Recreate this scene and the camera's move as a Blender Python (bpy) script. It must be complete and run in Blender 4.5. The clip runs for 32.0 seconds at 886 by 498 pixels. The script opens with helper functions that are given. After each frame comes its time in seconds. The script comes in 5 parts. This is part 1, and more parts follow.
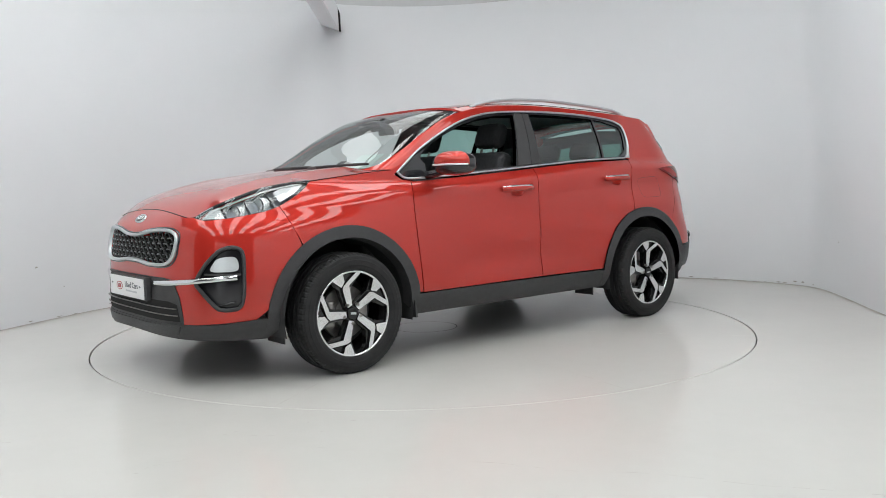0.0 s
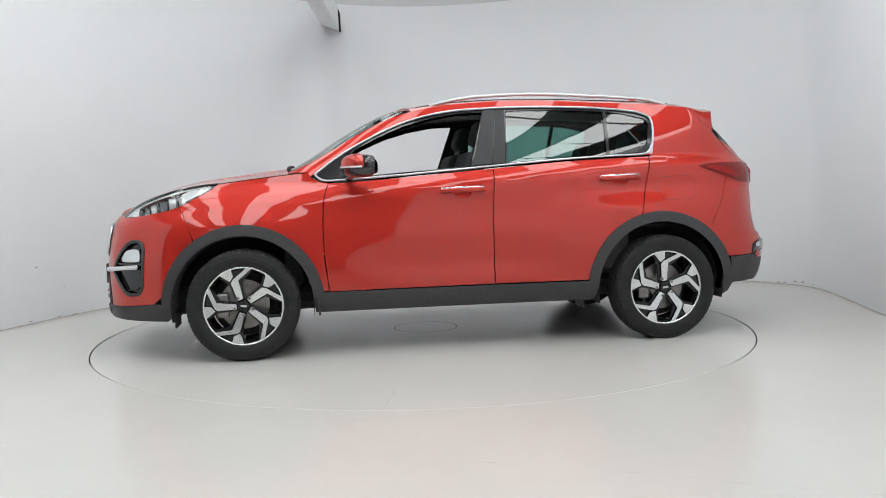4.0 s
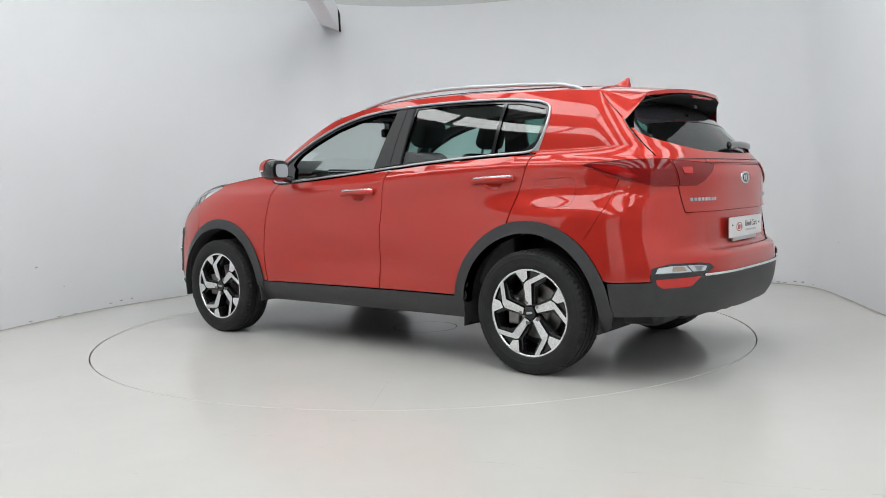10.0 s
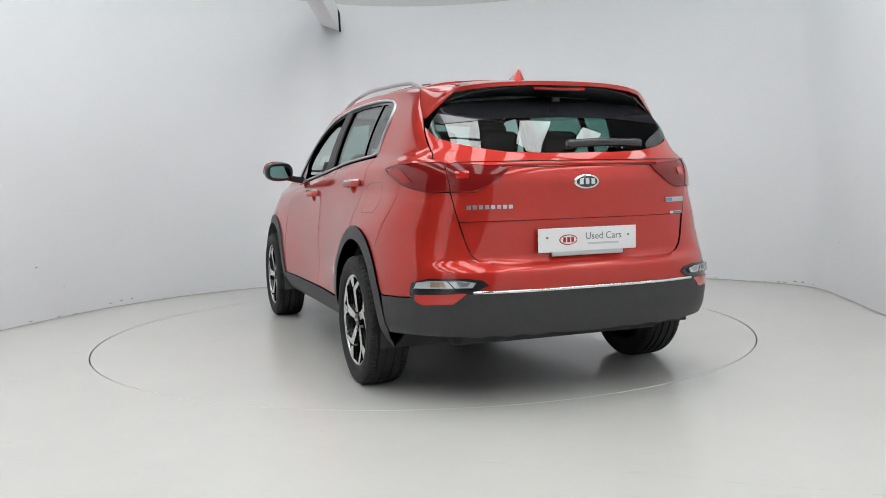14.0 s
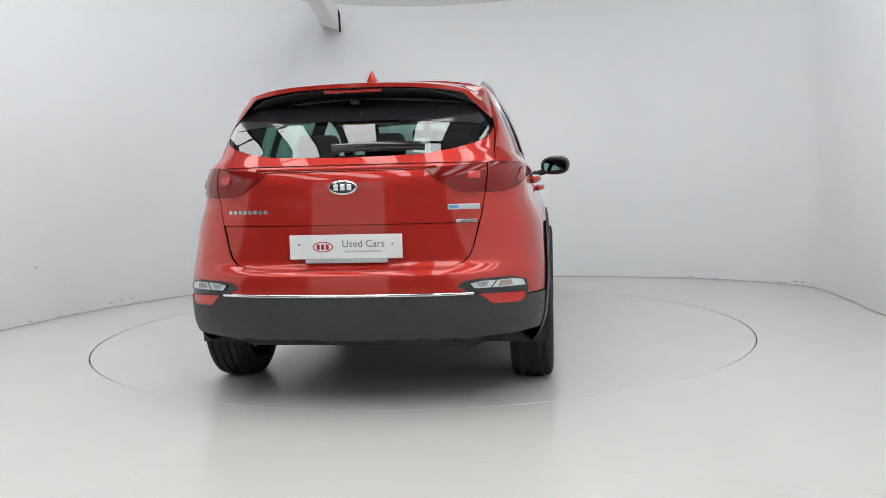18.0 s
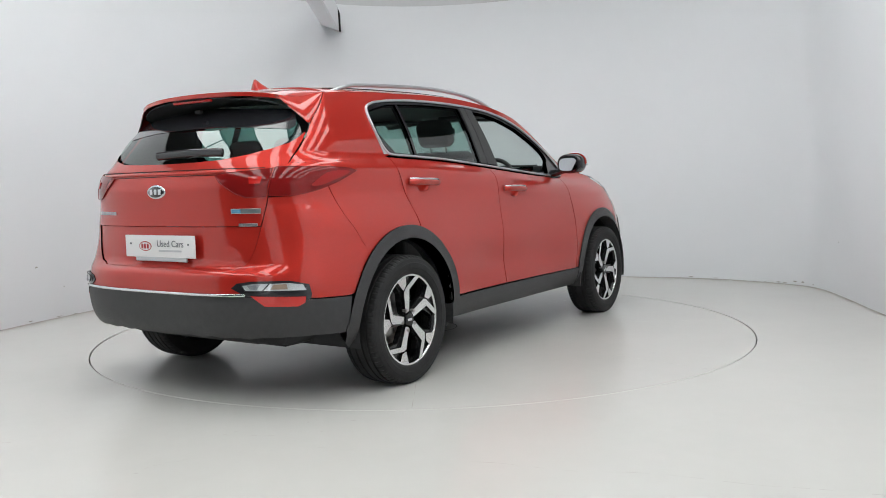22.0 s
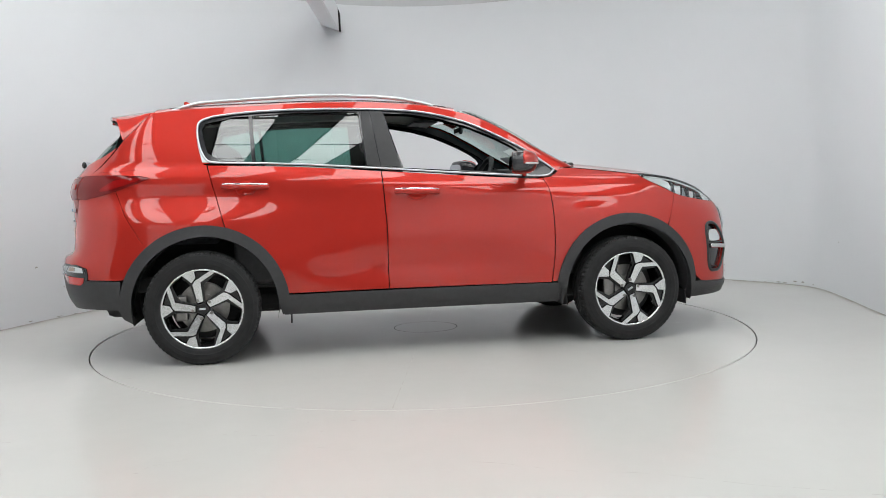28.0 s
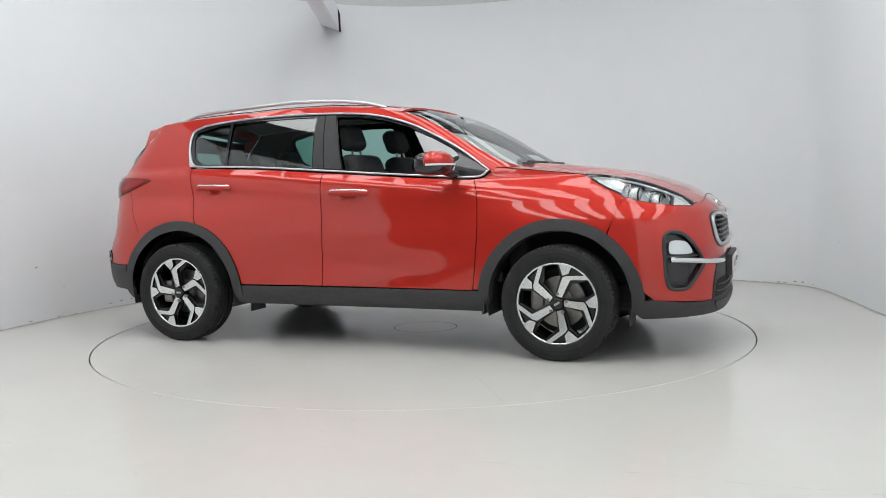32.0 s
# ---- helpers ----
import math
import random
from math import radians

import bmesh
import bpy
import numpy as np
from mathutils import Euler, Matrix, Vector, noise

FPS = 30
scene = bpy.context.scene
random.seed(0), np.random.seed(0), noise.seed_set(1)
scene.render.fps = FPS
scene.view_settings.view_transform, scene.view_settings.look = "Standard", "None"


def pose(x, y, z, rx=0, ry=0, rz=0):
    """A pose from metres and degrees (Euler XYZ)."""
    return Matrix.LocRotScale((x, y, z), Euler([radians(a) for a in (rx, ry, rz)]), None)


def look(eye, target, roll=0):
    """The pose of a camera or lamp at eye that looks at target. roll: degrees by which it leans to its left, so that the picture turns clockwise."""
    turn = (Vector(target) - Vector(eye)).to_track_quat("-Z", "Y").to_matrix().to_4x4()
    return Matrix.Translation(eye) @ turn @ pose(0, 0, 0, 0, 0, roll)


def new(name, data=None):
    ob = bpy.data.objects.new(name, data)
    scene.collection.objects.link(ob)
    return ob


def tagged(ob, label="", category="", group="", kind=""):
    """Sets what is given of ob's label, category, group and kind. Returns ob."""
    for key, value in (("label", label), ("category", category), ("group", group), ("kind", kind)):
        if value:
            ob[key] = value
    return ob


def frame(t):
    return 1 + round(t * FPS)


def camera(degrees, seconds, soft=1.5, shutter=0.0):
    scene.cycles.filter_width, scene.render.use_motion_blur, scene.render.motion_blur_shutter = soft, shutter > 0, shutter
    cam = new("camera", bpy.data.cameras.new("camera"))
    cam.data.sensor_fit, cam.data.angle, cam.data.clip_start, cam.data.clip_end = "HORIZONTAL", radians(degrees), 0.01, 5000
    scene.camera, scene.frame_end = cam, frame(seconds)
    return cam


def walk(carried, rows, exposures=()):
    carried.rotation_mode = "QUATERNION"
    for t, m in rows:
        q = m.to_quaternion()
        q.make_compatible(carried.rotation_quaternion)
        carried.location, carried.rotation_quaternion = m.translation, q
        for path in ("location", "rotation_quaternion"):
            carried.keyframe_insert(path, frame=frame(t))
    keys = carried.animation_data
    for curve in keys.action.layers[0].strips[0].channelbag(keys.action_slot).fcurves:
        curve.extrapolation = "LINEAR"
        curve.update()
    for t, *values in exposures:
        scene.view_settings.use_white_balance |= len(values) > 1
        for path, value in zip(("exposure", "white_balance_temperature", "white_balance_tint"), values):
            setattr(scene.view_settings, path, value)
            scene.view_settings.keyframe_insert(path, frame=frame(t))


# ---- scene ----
import collections
from mathutils.geometry import delaunay_2d_cdt

# camera: fixed on its stand before the turntable
cam = camera(55.622, 32.0, soft=0.9)
EYE = (0.0, -6.0655, 1.0317)
AIM = (0.02333, -5.0687, 0.95532)
STAND = look(EYE, AIM, -1.451)
walk(cam, [(0, STAND), (32, STAND)])

# turn of the turntable, in degrees: steady, a short slow stretch, steady again
SPIN = [(t, 218.52 - 7.809 * t) for t in (0, 4, 8, 12, 15, 16.5)] + [
    (17.0, 85.9), (17.5, 83.0), (18.0, 81.0), (18.5, 79.6), (19.0, 77.75), (19.5, 74.95)] + [
    (t, 228.9 - 7.882 * t) for t in (20, 20.5, 21, 24, 28, 32)]
SHIFT = Vector((-0.1243, -0.007, 0.0))   # the car stands a little behind the pivot

# ------------------------------------------------------------------ light
world = bpy.data.worlds.new("world")
scene.world = world
world.use_nodes = True
world.node_tree.nodes["Background"].inputs[0].default_value = (0.8, 0.85, 0.9, 1)
world.node_tree.nodes["Background"].inputs[1].default_value = 0.05
scene.view_settings.exposure = 0.0
PANEL_LIGHT = 4.5


# ------------------------------------------------------------------ materials
def material(name, color, rough=0.5, metal=0.0, coat=0.0, spec=0.5, emit=None, power=0.0, trans=0.0, ior=1.45):
    m = bpy.data.materials.new(name)
    m.use_nodes = True
    b = m.node_tree.nodes["Principled BSDF"]
    b.inputs["Base Color"].default_value = (*color, 1)
    b.inputs["Roughness"].default_value = rough
    b.inputs["Metallic"].default_value = metal
    b.inputs["Coat Weight"].default_value = coat
    b.inputs["Coat Roughness"].default_value = 0.02
    b.inputs["Specular IOR Level"].default_value = spec
    b.inputs["IOR"].default_value = ior
    b.inputs["Transmission Weight"].default_value = trans
    if emit:
        b.inputs["Emission Color"].default_value = (*emit, 1)
        b.inputs["Emission Strength"].default_value = power
    return m


def vary(m, low, high, scale=4.0, detail=6.0, bump=0.0, bump_scale=60.0, rough=None, stretch=(1, 1, 1)):
    """Lets noise at two scales move the colour between low and high, with fine relief."""
    t = m.node_tree
    b = t.nodes["Principled BSDF"]
    co = t.nodes.new("ShaderNodeTexCoord")
    mp = t.nodes.new("ShaderNodeMapping")
    mp.inputs["Scale"].default_value = stretch
    t.links.new(co.outputs["Object"], mp.inputs["Vector"])
    n1 = t.nodes.new("ShaderNodeTexNoise")
    n1.inputs["Scale"].default_value, n1.inputs["Detail"].default_value = scale, detail
    n2 = t.nodes.new("ShaderNodeTexNoise")
    n2.inputs["Scale"].default_value, n2.inputs["Detail"].default_value = scale * 7.3, 3
    mix = t.nodes.new("ShaderNodeMath")
    mix.operation = "MULTIPLY_ADD"
    mix.inputs[1].default_value = 0.35
    ramp = t.nodes.new("ShaderNodeValToRGB")
    ramp.color_ramp.elements[0].position, ramp.color_ramp.elements[0].color = 0.35, (*low, 1)
    ramp.color_ramp.elements[1].position, ramp.color_ramp.elements[1].color = 1.0, (*high, 1)
    t.links.new(mp.outputs[0], n1.inputs["Vector"])
    t.links.new(mp.outputs[0], n2.inputs["Vector"])
    t.links.new(n2.outputs["Fac"], mix.inputs[0])
    t.links.new(n1.outputs["Fac"], mix.inputs[2])
    t.links.new(mix.outputs[0], ramp.inputs[0])
    t.links.new(ramp.outputs[0], b.inputs["Base Color"])
    if rough:
        mr = t.nodes.new("ShaderNodeMapRange")
        mr.inputs["To Min"].default_value, mr.inputs["To Max"].default_value = rough
        t.links.new(mix.outputs[0], mr.inputs["Value"])
        t.links.new(mr.outputs[0], b.inputs["Roughness"])
    if bump:
        n3 = t.nodes.new("ShaderNodeTexNoise")
        n3.inputs["Scale"].default_value = bump_scale
        bp = t.nodes.new("ShaderNodeBump")
        bp.inputs["Strength"].default_value, bp.inputs["Distance"].default_value = bump, 0.01
        t.links.new(mp.outputs[0], n3.inputs["Vector"])
        t.links.new(n3.outputs["Fac"], bp.inputs["Height"])
        t.links.new(bp.outputs[0], b.inputs["Normal"])
    return m


PAINT = material("red_paint", (0.50, 0.027, 0.017), 0.42, 0.5, coat=1.0, spec=0.15)
vary(PAINT, (0.48, 0.0255, 0.016), (0.53, 0.029, 0.0185), 180.0, 2.0)
PAINT.node_tree.nodes["Principled BSDF"].inputs["Coat IOR"].default_value = 1.55
PLASTIC = vary(material("black_plastic", (0.05, 0.05, 0.053), 0.5), (0.036, 0.036, 0.038), (0.05, 0.05, 0.052), 30, bump=0.15, bump_scale=900)
GLOSS = material("gloss_black", (0.021, 0.021, 0.025), 0.12, coat=0.6)
DARK = vary(material("dark_underside", (0.034, 0.034, 0.036), 0.8), (0.027, 0.027, 0.029), (0.043, 0.043, 0.045), 12)
CHROME = material("chrome", (0.74, 0.75, 0.77), 0.08, 1.0)
SATIN = material("satin_aluminium", (0.62, 0.64, 0.66), 0.28, 1.0)
RUBBER = vary(material("tyre_rubber", (0.018, 0.018, 0.019), 0.7, spec=0.38), (0.013, 0.013, 0.0135), (0.025, 0.025, 0.026), 20, bump=0.1, bump_scale=500)
MACHINED = vary(material("machined_alloy", (0.78, 0.79, 0.80), 0.26, 0.9), (0.74, 0.75, 0.76), (0.84, 0.85, 0.86), 60)
RIMBLACK = material("black_alloy", (0.012, 0.012, 0.013), 0.25, 0.3, coat=0.5)
STEEL = vary(material("brake_steel", (0.25, 0.25, 0.25), 0.4, 1.0), (0.2, 0.19, 0.18), (0.36, 0.35, 0.34), 25)
CLOTH = vary(material("dark_seat_cloth", (0.045, 0.045, 0.048), 0.85), (0.035, 0.035, 0.038), (0.06, 0.06, 0.065), 40, bump=0.2, bump_scale=700)
TRIM = vary(material("cabin_trim", (0.045, 0.045, 0.047), 0.6), (0.036, 0.036, 0.038), (0.06, 0.06, 0.062), 30)
LINER = vary(material("grey_headliner", (0.5, 0.49, 0.47), 0.9), (0.46, 0.45, 0.43), (0.54, 0.53, 0.51), 60)
WALLPAINT = vary(material("white_wall_paint", (0.745, 0.76, 0.785), 0.6), (0.73, 0.745, 0.77), (0.76, 0.775, 0.80), 0.7, bump=0.04, bump_scale=40)
# wall paint darkened to put shade on the strip nearest the roof lights
UPPERSHADE = vary(material("shaded_wall_paint", (0.58, 0.585, 0.60), 0.7), (0.565, 0.57, 0.585), (0.60, 0.605, 0.62), 0.8)
FLOORPAINT = vary(material("white_epoxy_floor", (0.575, 0.57, 0.545), 0.20, spec=0.32), (0.56, 0.555, 0.53), (0.595, 0.59, 0.565), 1.3)
CEILING = vary(material("grey_ceiling_paint", (0.42, 0.42, 0.43), 0.8), (0.38, 0.38, 0.39), (0.46, 0.46, 0.47), 1.0)
HALLPAINT = vary(material("dark_hall_paint", (0.10, 0.10, 0.105), 0.8), (0.08, 0.08, 0.085), (0.13, 0.13, 0.135), 1.0)
LAMP = material("light_panel", (0.9, 0.9, 0.9), 0.5, emit=(0.975, 1.0, 0.99), power=PANEL_LIGHT)
# glow of the unseen sheets added for the windscreen to reflect
FILLSHEET = material("fill_glow_sheet", (0.8, 0.8, 0.8), 0.6, emit=(0.97, 1.0, 1.0), power=1.5)
CRACK = vary(material("crack_dirt", (0.40, 0.385, 0.36), 0.8), (0.30, 0.285, 0.26), (0.48, 0.47, 0.45), 14)
PIT = material("dark_gap", (0.016, 0.016, 0.016), 0.9)
WHITE = material("white_plate", (0.8, 0.8, 0.8), 0.35)
GREYINK = material("grey_ink", (0.18, 0.19, 0.21), 0.6)
REDINK = material("red_ink", (0.42, 0.02, 0.02), 0.5)
REDLENS = material("red_lens", (0.34, 0.009, 0.009), 0.08, coat=0.3, spec=0.3)
REDGLOW = material("bright_red_lens", (0.55, 0.016, 0.012), 0.1, coat=1.0)
DARKRED = material("smoked_red_lens", (0.20, 0.008, 0.008), 0.08, coat=0.3, spec=0.3)
AMBER = material("pale_amber_lens", (0.42, 0.31, 0.23), 0.12, coat=1.0)
REFLECTOR = material("lamp_reflector", (0.84, 0.85, 0.86), 0.22, 0.25)
LAMPHOUSE = vary(material("lamp_housing_silver", (0.32, 0.33, 0.35), 0.3, 0.5), (0.26, 0.27, 0.29), (0.40, 0.41, 0.43), 40)
PAPER = vary(material("paper", (0.78, 0.80, 0.80), 0.8), (0.7, 0.74, 0.74), (0.85, 0.86, 0.86), 30)
MIRROR = material("mirror_glass", (0.52, 0.54, 0.57), 0.02, 1.0)


def glass(name, tint, f0):
    """Thin pane: see-through tint under a surface that shines more the flatter it is looked at."""
    m = bpy.data.materials.new(name)
    m.use_nodes = True
    t = m.node_tree
    t.nodes.clear()
    out = t.nodes.new("ShaderNodeOutputMaterial")
    tr = t.nodes.new("ShaderNodeBsdfTransparent")
    tr.inputs[0].default_value = (*tint, 1)
    gl = t.nodes.new("ShaderNodeBsdfGlossy")
    gl.inputs["Roughness"].default_value = 0.01
    lw = t.nodes.new("ShaderNodeLayerWeight")
    lw.inputs["Blend"].default_value = 0.5
    pw = t.nodes.new("ShaderNodeMath")
    pw.operation, pw.inputs[1].default_value = "POWER", 4.5
    ma = t.nodes.new("ShaderNodeMath")
    ma.operation = "MULTIPLY_ADD"
    ma.inputs[1].default_value, ma.inputs[2].default_value = 0.9 - f0, f0
    mx = t.nodes.new("ShaderNodeMixShader")
    t.links.new(lw.outputs["Facing"], pw.inputs[0])
    t.links.new(pw.outputs[0], ma.inputs[0])
    t.links.new(ma.outputs[0], mx.inputs[0])
    t.links.new(tr.outputs[0], mx.inputs[1])
    t.links.new(gl.outputs[0], mx.inputs[2])
    t.links.new(mx.outputs[0], out.inputs[0])
    return m


SCREEN = glass("windscreen_glass", (0.72, 0.81, 0.79), 0.13)
PRIVACY = glass("privacy_glass", (0.34, 0.57, 0.52), 0.12)
REARGLASS = glass("rear_glass", (0.32, 0.52, 0.48), 0.12)
LENS = glass("clear_lens", (0.92, 0.94, 0.95), 0.05)


# ------------------------------------------------------------------ mesh helpers
class Curve:
    """A smooth curve through a few points of a profile."""

    def __init__(self, pts):
        p = sorted(pts)
        self.x = np.array([a for a, _ in p], float)
        self.y = np.array([b for _, b in p], float)
        h, d = np.diff(self.x), np.diff(self.y) / np.diff(self.x)
        m = np.empty(len(p))
        m[0], m[-1] = d[0], d[-1]
        for i in range(1, len(p) - 1):
            m[i] = 0 if d[i - 1] * d[i] <= 0 else (h[i - 1] + h[i]) / (h[i - 1] / d[i] + h[i] / d[i - 1])
        self.h, self.m = h, m

    def __call__(self, v):
        v = np.clip(np.asarray(v, float), self.x[0], self.x[-1])
        i = np.clip(np.searchsorted(self.x, v) - 1, 0, len(self.h) - 1)
        t = (v - self.x[i]) / self.h[i]
        a, b, h = self.y[i], self.y[i + 1], self.h[i]
        return ((2 * t**3 - 3 * t**2 + 1) * a + (t**3 - 2 * t**2 + t) * h * self.m[i]
                + (-2 * t**3 + 3 * t**2) * b + (t**3 - t**2) * h * self.m[i + 1])


def spl(pts, n=6, closed=False):
    """A smooth line through points of any dimension."""
    p = [np.array(q, float) for q in pts]
    k, out = len(p), []
    for i in range(k if closed else k - 1):
        a = p[(i - 1) % k] if closed or i else 2 * p[0] - p[1]
        b, c = p[i], p[(i + 1) % k]
        d = p[(i + 2) % k] if closed or i + 2 < k else 2 * p[-1] - p[-2]
        for j in range(n):
            t = j / n
            out.append(tuple(0.5 * (2 * b + (c - a) * t + (2 * a - 5 * b + 4 * c - d) * t * t + (3 * b - a - 3 * c + d) * t**3)))
    if not closed:
        out.append(tuple(p[-1]))
    return out


def arc(cx, cz, r, a0, a1, n=24):
    return [(cx + r * math.cos(radians(a0 + (a1 - a0) * i / n)), cz + r * math.sin(radians(a0 + (a1 - a0) * i / n))) for i in range(n + 1)]


def make(name, verts, faces, mat, parent=None, normals=None, label="", smooth=True, at=None):
    me = bpy.data.meshes.new(name)
    me.from_pydata([tuple(map(float, v)) for v in verts], [], [tuple(map(int, f)) for f in faces])
    me.materials.append(mat)
    if smooth:
        me.polygons.foreach_set("use_smooth", [True] * len(me.polygons))
    me.update()
    if normals is not None:
        me.normals_split_custom_set_from_vertices([tuple(map(float, n)) for n in normals])
    ob = new(name, me)
    if parent:
        ob.parent = parent
    if at is not None:
        ob.location = at
    return tagged(ob, label)


def part(name, bm, mat, parent, label="", smooth=False, at=None):
    me = bpy.data.meshes.new(name)
    if smooth:
        for f in bm.faces:
            f.smooth = True
    bm.to_mesh(me)
    bm.free()
    me.materials.append(mat)
    ob = new(name, me)
    if parent:
        ob.parent = parent
    if at is not None:
        ob.location = at
    return tagged(ob, label)


def bevelled(bm, width, segments=2):
    bmesh.ops.bevel(bm, geom=bm.edges[:], offset=width, segments=segments, affect="EDGES", profile=0.5)
    return bm


def box(x0, y0, z0, x1, y1, z1, bevel=0.0, segments=2, turn=None):
    bm = bmesh.new()
    bmesh.ops.create_cube(bm, size=1)
    for v in bm.verts:
        v.co = Vector(((x0 + x1) / 2 + v.co.x * (x1 - x0), (y0 + y1) / 2 + v.co.y * (y1 - y0), (z0 + z1) / 2 + v.co.z * (z1 - z0)))
    if bevel:
        bevelled(bm, bevel, segments)
    if turn:
        bmesh.ops.transform(bm, matrix=turn, verts=bm.verts)
    return bm


def tube_data(path, r, sides=8, closed=False, flat=1.0, up=(0, 0, 1)):
    """A round or oval bar along a path: verts, faces, normals."""
    p = [Vector(q) for q in path]
    n, V, F, N = len(p), [], [], []
    up = Vector(up)
    for i in range(n):
        a = p[i - 1] if closed or i else p[0]
        b = p[(i + 1) % n] if closed or i + 1 < n else p[-1]
        d = (b - a).normalized()
        s = d.cross(up)
        s = s.normalized() if s.length > 1e-4 else d.orthogonal().normalized()
        u = s.cross(d)
        for k in range(sides):
            w = 2 * math.pi * k / sides
            q = s * math.cos(w) + u * math.sin(w) * flat
            V.append(p[i] + q * r)
            N.append((s * math.cos(w) * flat + u * math.sin(w)).normalized())
    for i in range(n if closed else n - 1):
        j = (i + 1) % n
        for k in range(sides):
            l = (k + 1) % sides
            F.append((i * sides + k, j * sides + k, j * sides + l, i * sides + l))
    if not closed:
        F.append(tuple(range(sides)))
        F.append(tuple(range((n - 1) * sides, n * sides))[::-1])
    return V, F, N


def tube(name, path, r, mat, parent=None, sides=8, closed=False, flat=1.0, up=(0, 0, 1), label=""):
    V, F, N = tube_data(path, r, sides, closed, flat, up)
    ob = make(name, V, F, mat, parent, N, label)
    return ob


def inside(px, pz, poly):
    q = np.asarray(poly)
    x0, z0 = q[:, 0], q[:, 1]
    x1, z1 = np.roll(x0, -1), np.roll(z0, -1)
    px, pz = np.asarray(px)[:, None], np.asarray(pz)[:, None]
    dz = np.where(z1 == z0, 1e-12, z1 - z0)
    hit = ((z0 > pz) != (z1 > pz)) & (px < (x1 - x0) * (pz - z0) / dz + x0)
    return hit.sum(1) % 2 == 1


def refine(poly, step, closed=True):
    out, n = [], len(poly)
    for i in range(n if closed else n - 1):
        a, b = np.array(poly[i]), np.array(poly[(i + 1) % n])
        k = max(1, int(math.ceil(np.linalg.norm(b - a) / step)))
        out += [tuple(a + (b - a) * j / k) for j in range(k)]
    if not closed:
        out.append(tuple(poly[-1]))
    return out


def fill(poly, step, holes=()):
    """Triangles that fill a flat outline: points, faces and the loops as refined."""
    loops = [refine(l, step) for l in (poly, *holes)]
    pts = [p for l in loops for p in l]
    edges, k = [], 0
    for l in loops:
        edges += [(k + i, k + (i + 1) % len(l)) for i in range(len(l))]
        k += len(l)
    b = np.array(pts)
    lo, hi = b.min(0), b.max(0)
    gx, gz = np.meshgrid(np.arange(lo[0] + step / 2, hi[0], step), np.arange(lo[1] + step / 2, hi[1], step))
    g = np.stack([gx.ravel(), gz.ravel()], 1)
    if len(g):
        ok = inside(g[:, 0], g[:, 1], loops[0])
        for h in loops[1:]:
            ok &= ~inside(g[:, 0], g[:, 1], h)
        g = g[ok]
    if len(g):
        d = np.sqrt(((g[:, None, :] - b[None, :, :]) ** 2).sum(2)).min(1)
        g = g[d > step * 0.45]
        pts = pts + [tuple(q) for q in g]
    v, _, f, *_ = delaunay_2d_cdt([Vector(p) for p in pts], edges, [], 0, 1e-6)
    v = np.array([tuple(q) for q in v])
    f = np.array([tuple(t) for t in f if len(t) == 3])
    c = v[f].mean(1)
    ok = inside(c[:, 0], c[:, 1], loops[0])
    for h in loops[1:]:
        ok &= ~inside(c[:, 0], c[:, 1], h)
    return v, f[ok], loops


# ------------------------------------------------------------------ the car's skin
WIDTH = Curve([(0.18, 0.76), (0.25, 0.80), (0.32, 0.846), (0.40, 0.864), (0.55, 0.867), (0.70, 0.853), (0.85, 0.833), (0.95, 0.826),
               (1.00, 0.824), (1.04, 0.818), (1.065, 0.812), (1.08, 0.805), (1.10, 0.790), (1.12, 0.770), (1.14, 0.757), (1.22, 0.734), (1.34, 0.696), (1.46, 0.645), (1.54, 0.603), (1.60, 0.565)])
NOSE = Curve([(0.16, 2.10), (0.20, 2.17), (0.25, 2.215), (0.33, 2.222), (0.50, 2.222), (0.60, 2.219), (0.70, 2.213), (0.80, 2.201), (0.84, 2.187),
              (0.88, 2.155), (0.93, 2.095), (0.98, 2.03), (1.03, 1.95), (1.08, 1.83), (1.16, 1.65)])
NOSE_N = Curve([(0.2, 3.8), (0.55, 3.85), (0.70, 3.75), (0.82, 3.55), (0.9, 3.5), (1.0, 3.9), (1.1, 3.9)])
TAIL = Curve([(0.24, -2.03), (0.30, -2.13), (0.36, -2.19), (0.45, -2.225), (0.56, -2.238), (0.61, -2.237), (0.640, -2.232), (0.653, -2.220), (0.662, -2.197), (0.673, -2.178), (0.70, -2.168), (0.90, -2.170),
              (1.03, -2.178), (1.09, -2.165), (1.13, -2.140), (1.20, -2.089), (1.27, -2.030), (1.33, -1.970), (1.39, -1.900), (1.45, -1.815), (1.52, -1.71), (1.6, -1.60)])
TAIL_CORNER = Curve([(0.24, -2.03), (0.30, -2.13), (0.36, -2.19), (0.45, -2.225), (0.56, -2.235), (0.63, -2.222), (0.72, -2.195), (0.82, -2.178), (0.95, -2.174), (1.0, -2.176)])
TAIL_N = Curve([(0.3, 3.1), (0.60, 3.05), (0.80, 2.9), (0.95, 2.9), (1.12, 3.0), (1.2, 2.95), (1.3, 2.92), (1.5, 3.0)])
SCREEN_X = Curve([(1.02, 1.22), (1.12, 1.10), (1.234, 0.906), (1.372, 0.690), (1.461, 0.527), (1.511, 0.414), (1.551, 0.288), (1.60, 0.09)])
LF, LS, LR = 1.4, 2.8, 1.0
X1, X2 = 1.2, -1.6


BELT = Curve([(-2.3, 0.050), (-1.25, 0.056), (-0.75, 0.036), (-0.257, 0.0), (0.31, -0.040), (0.7, -0.063), (1.2, -0.075), (2.3, -0.08)])


def ease(t):
    t = np.clip(t, 0, 1)
    return t * t * (3 - 2 * t)


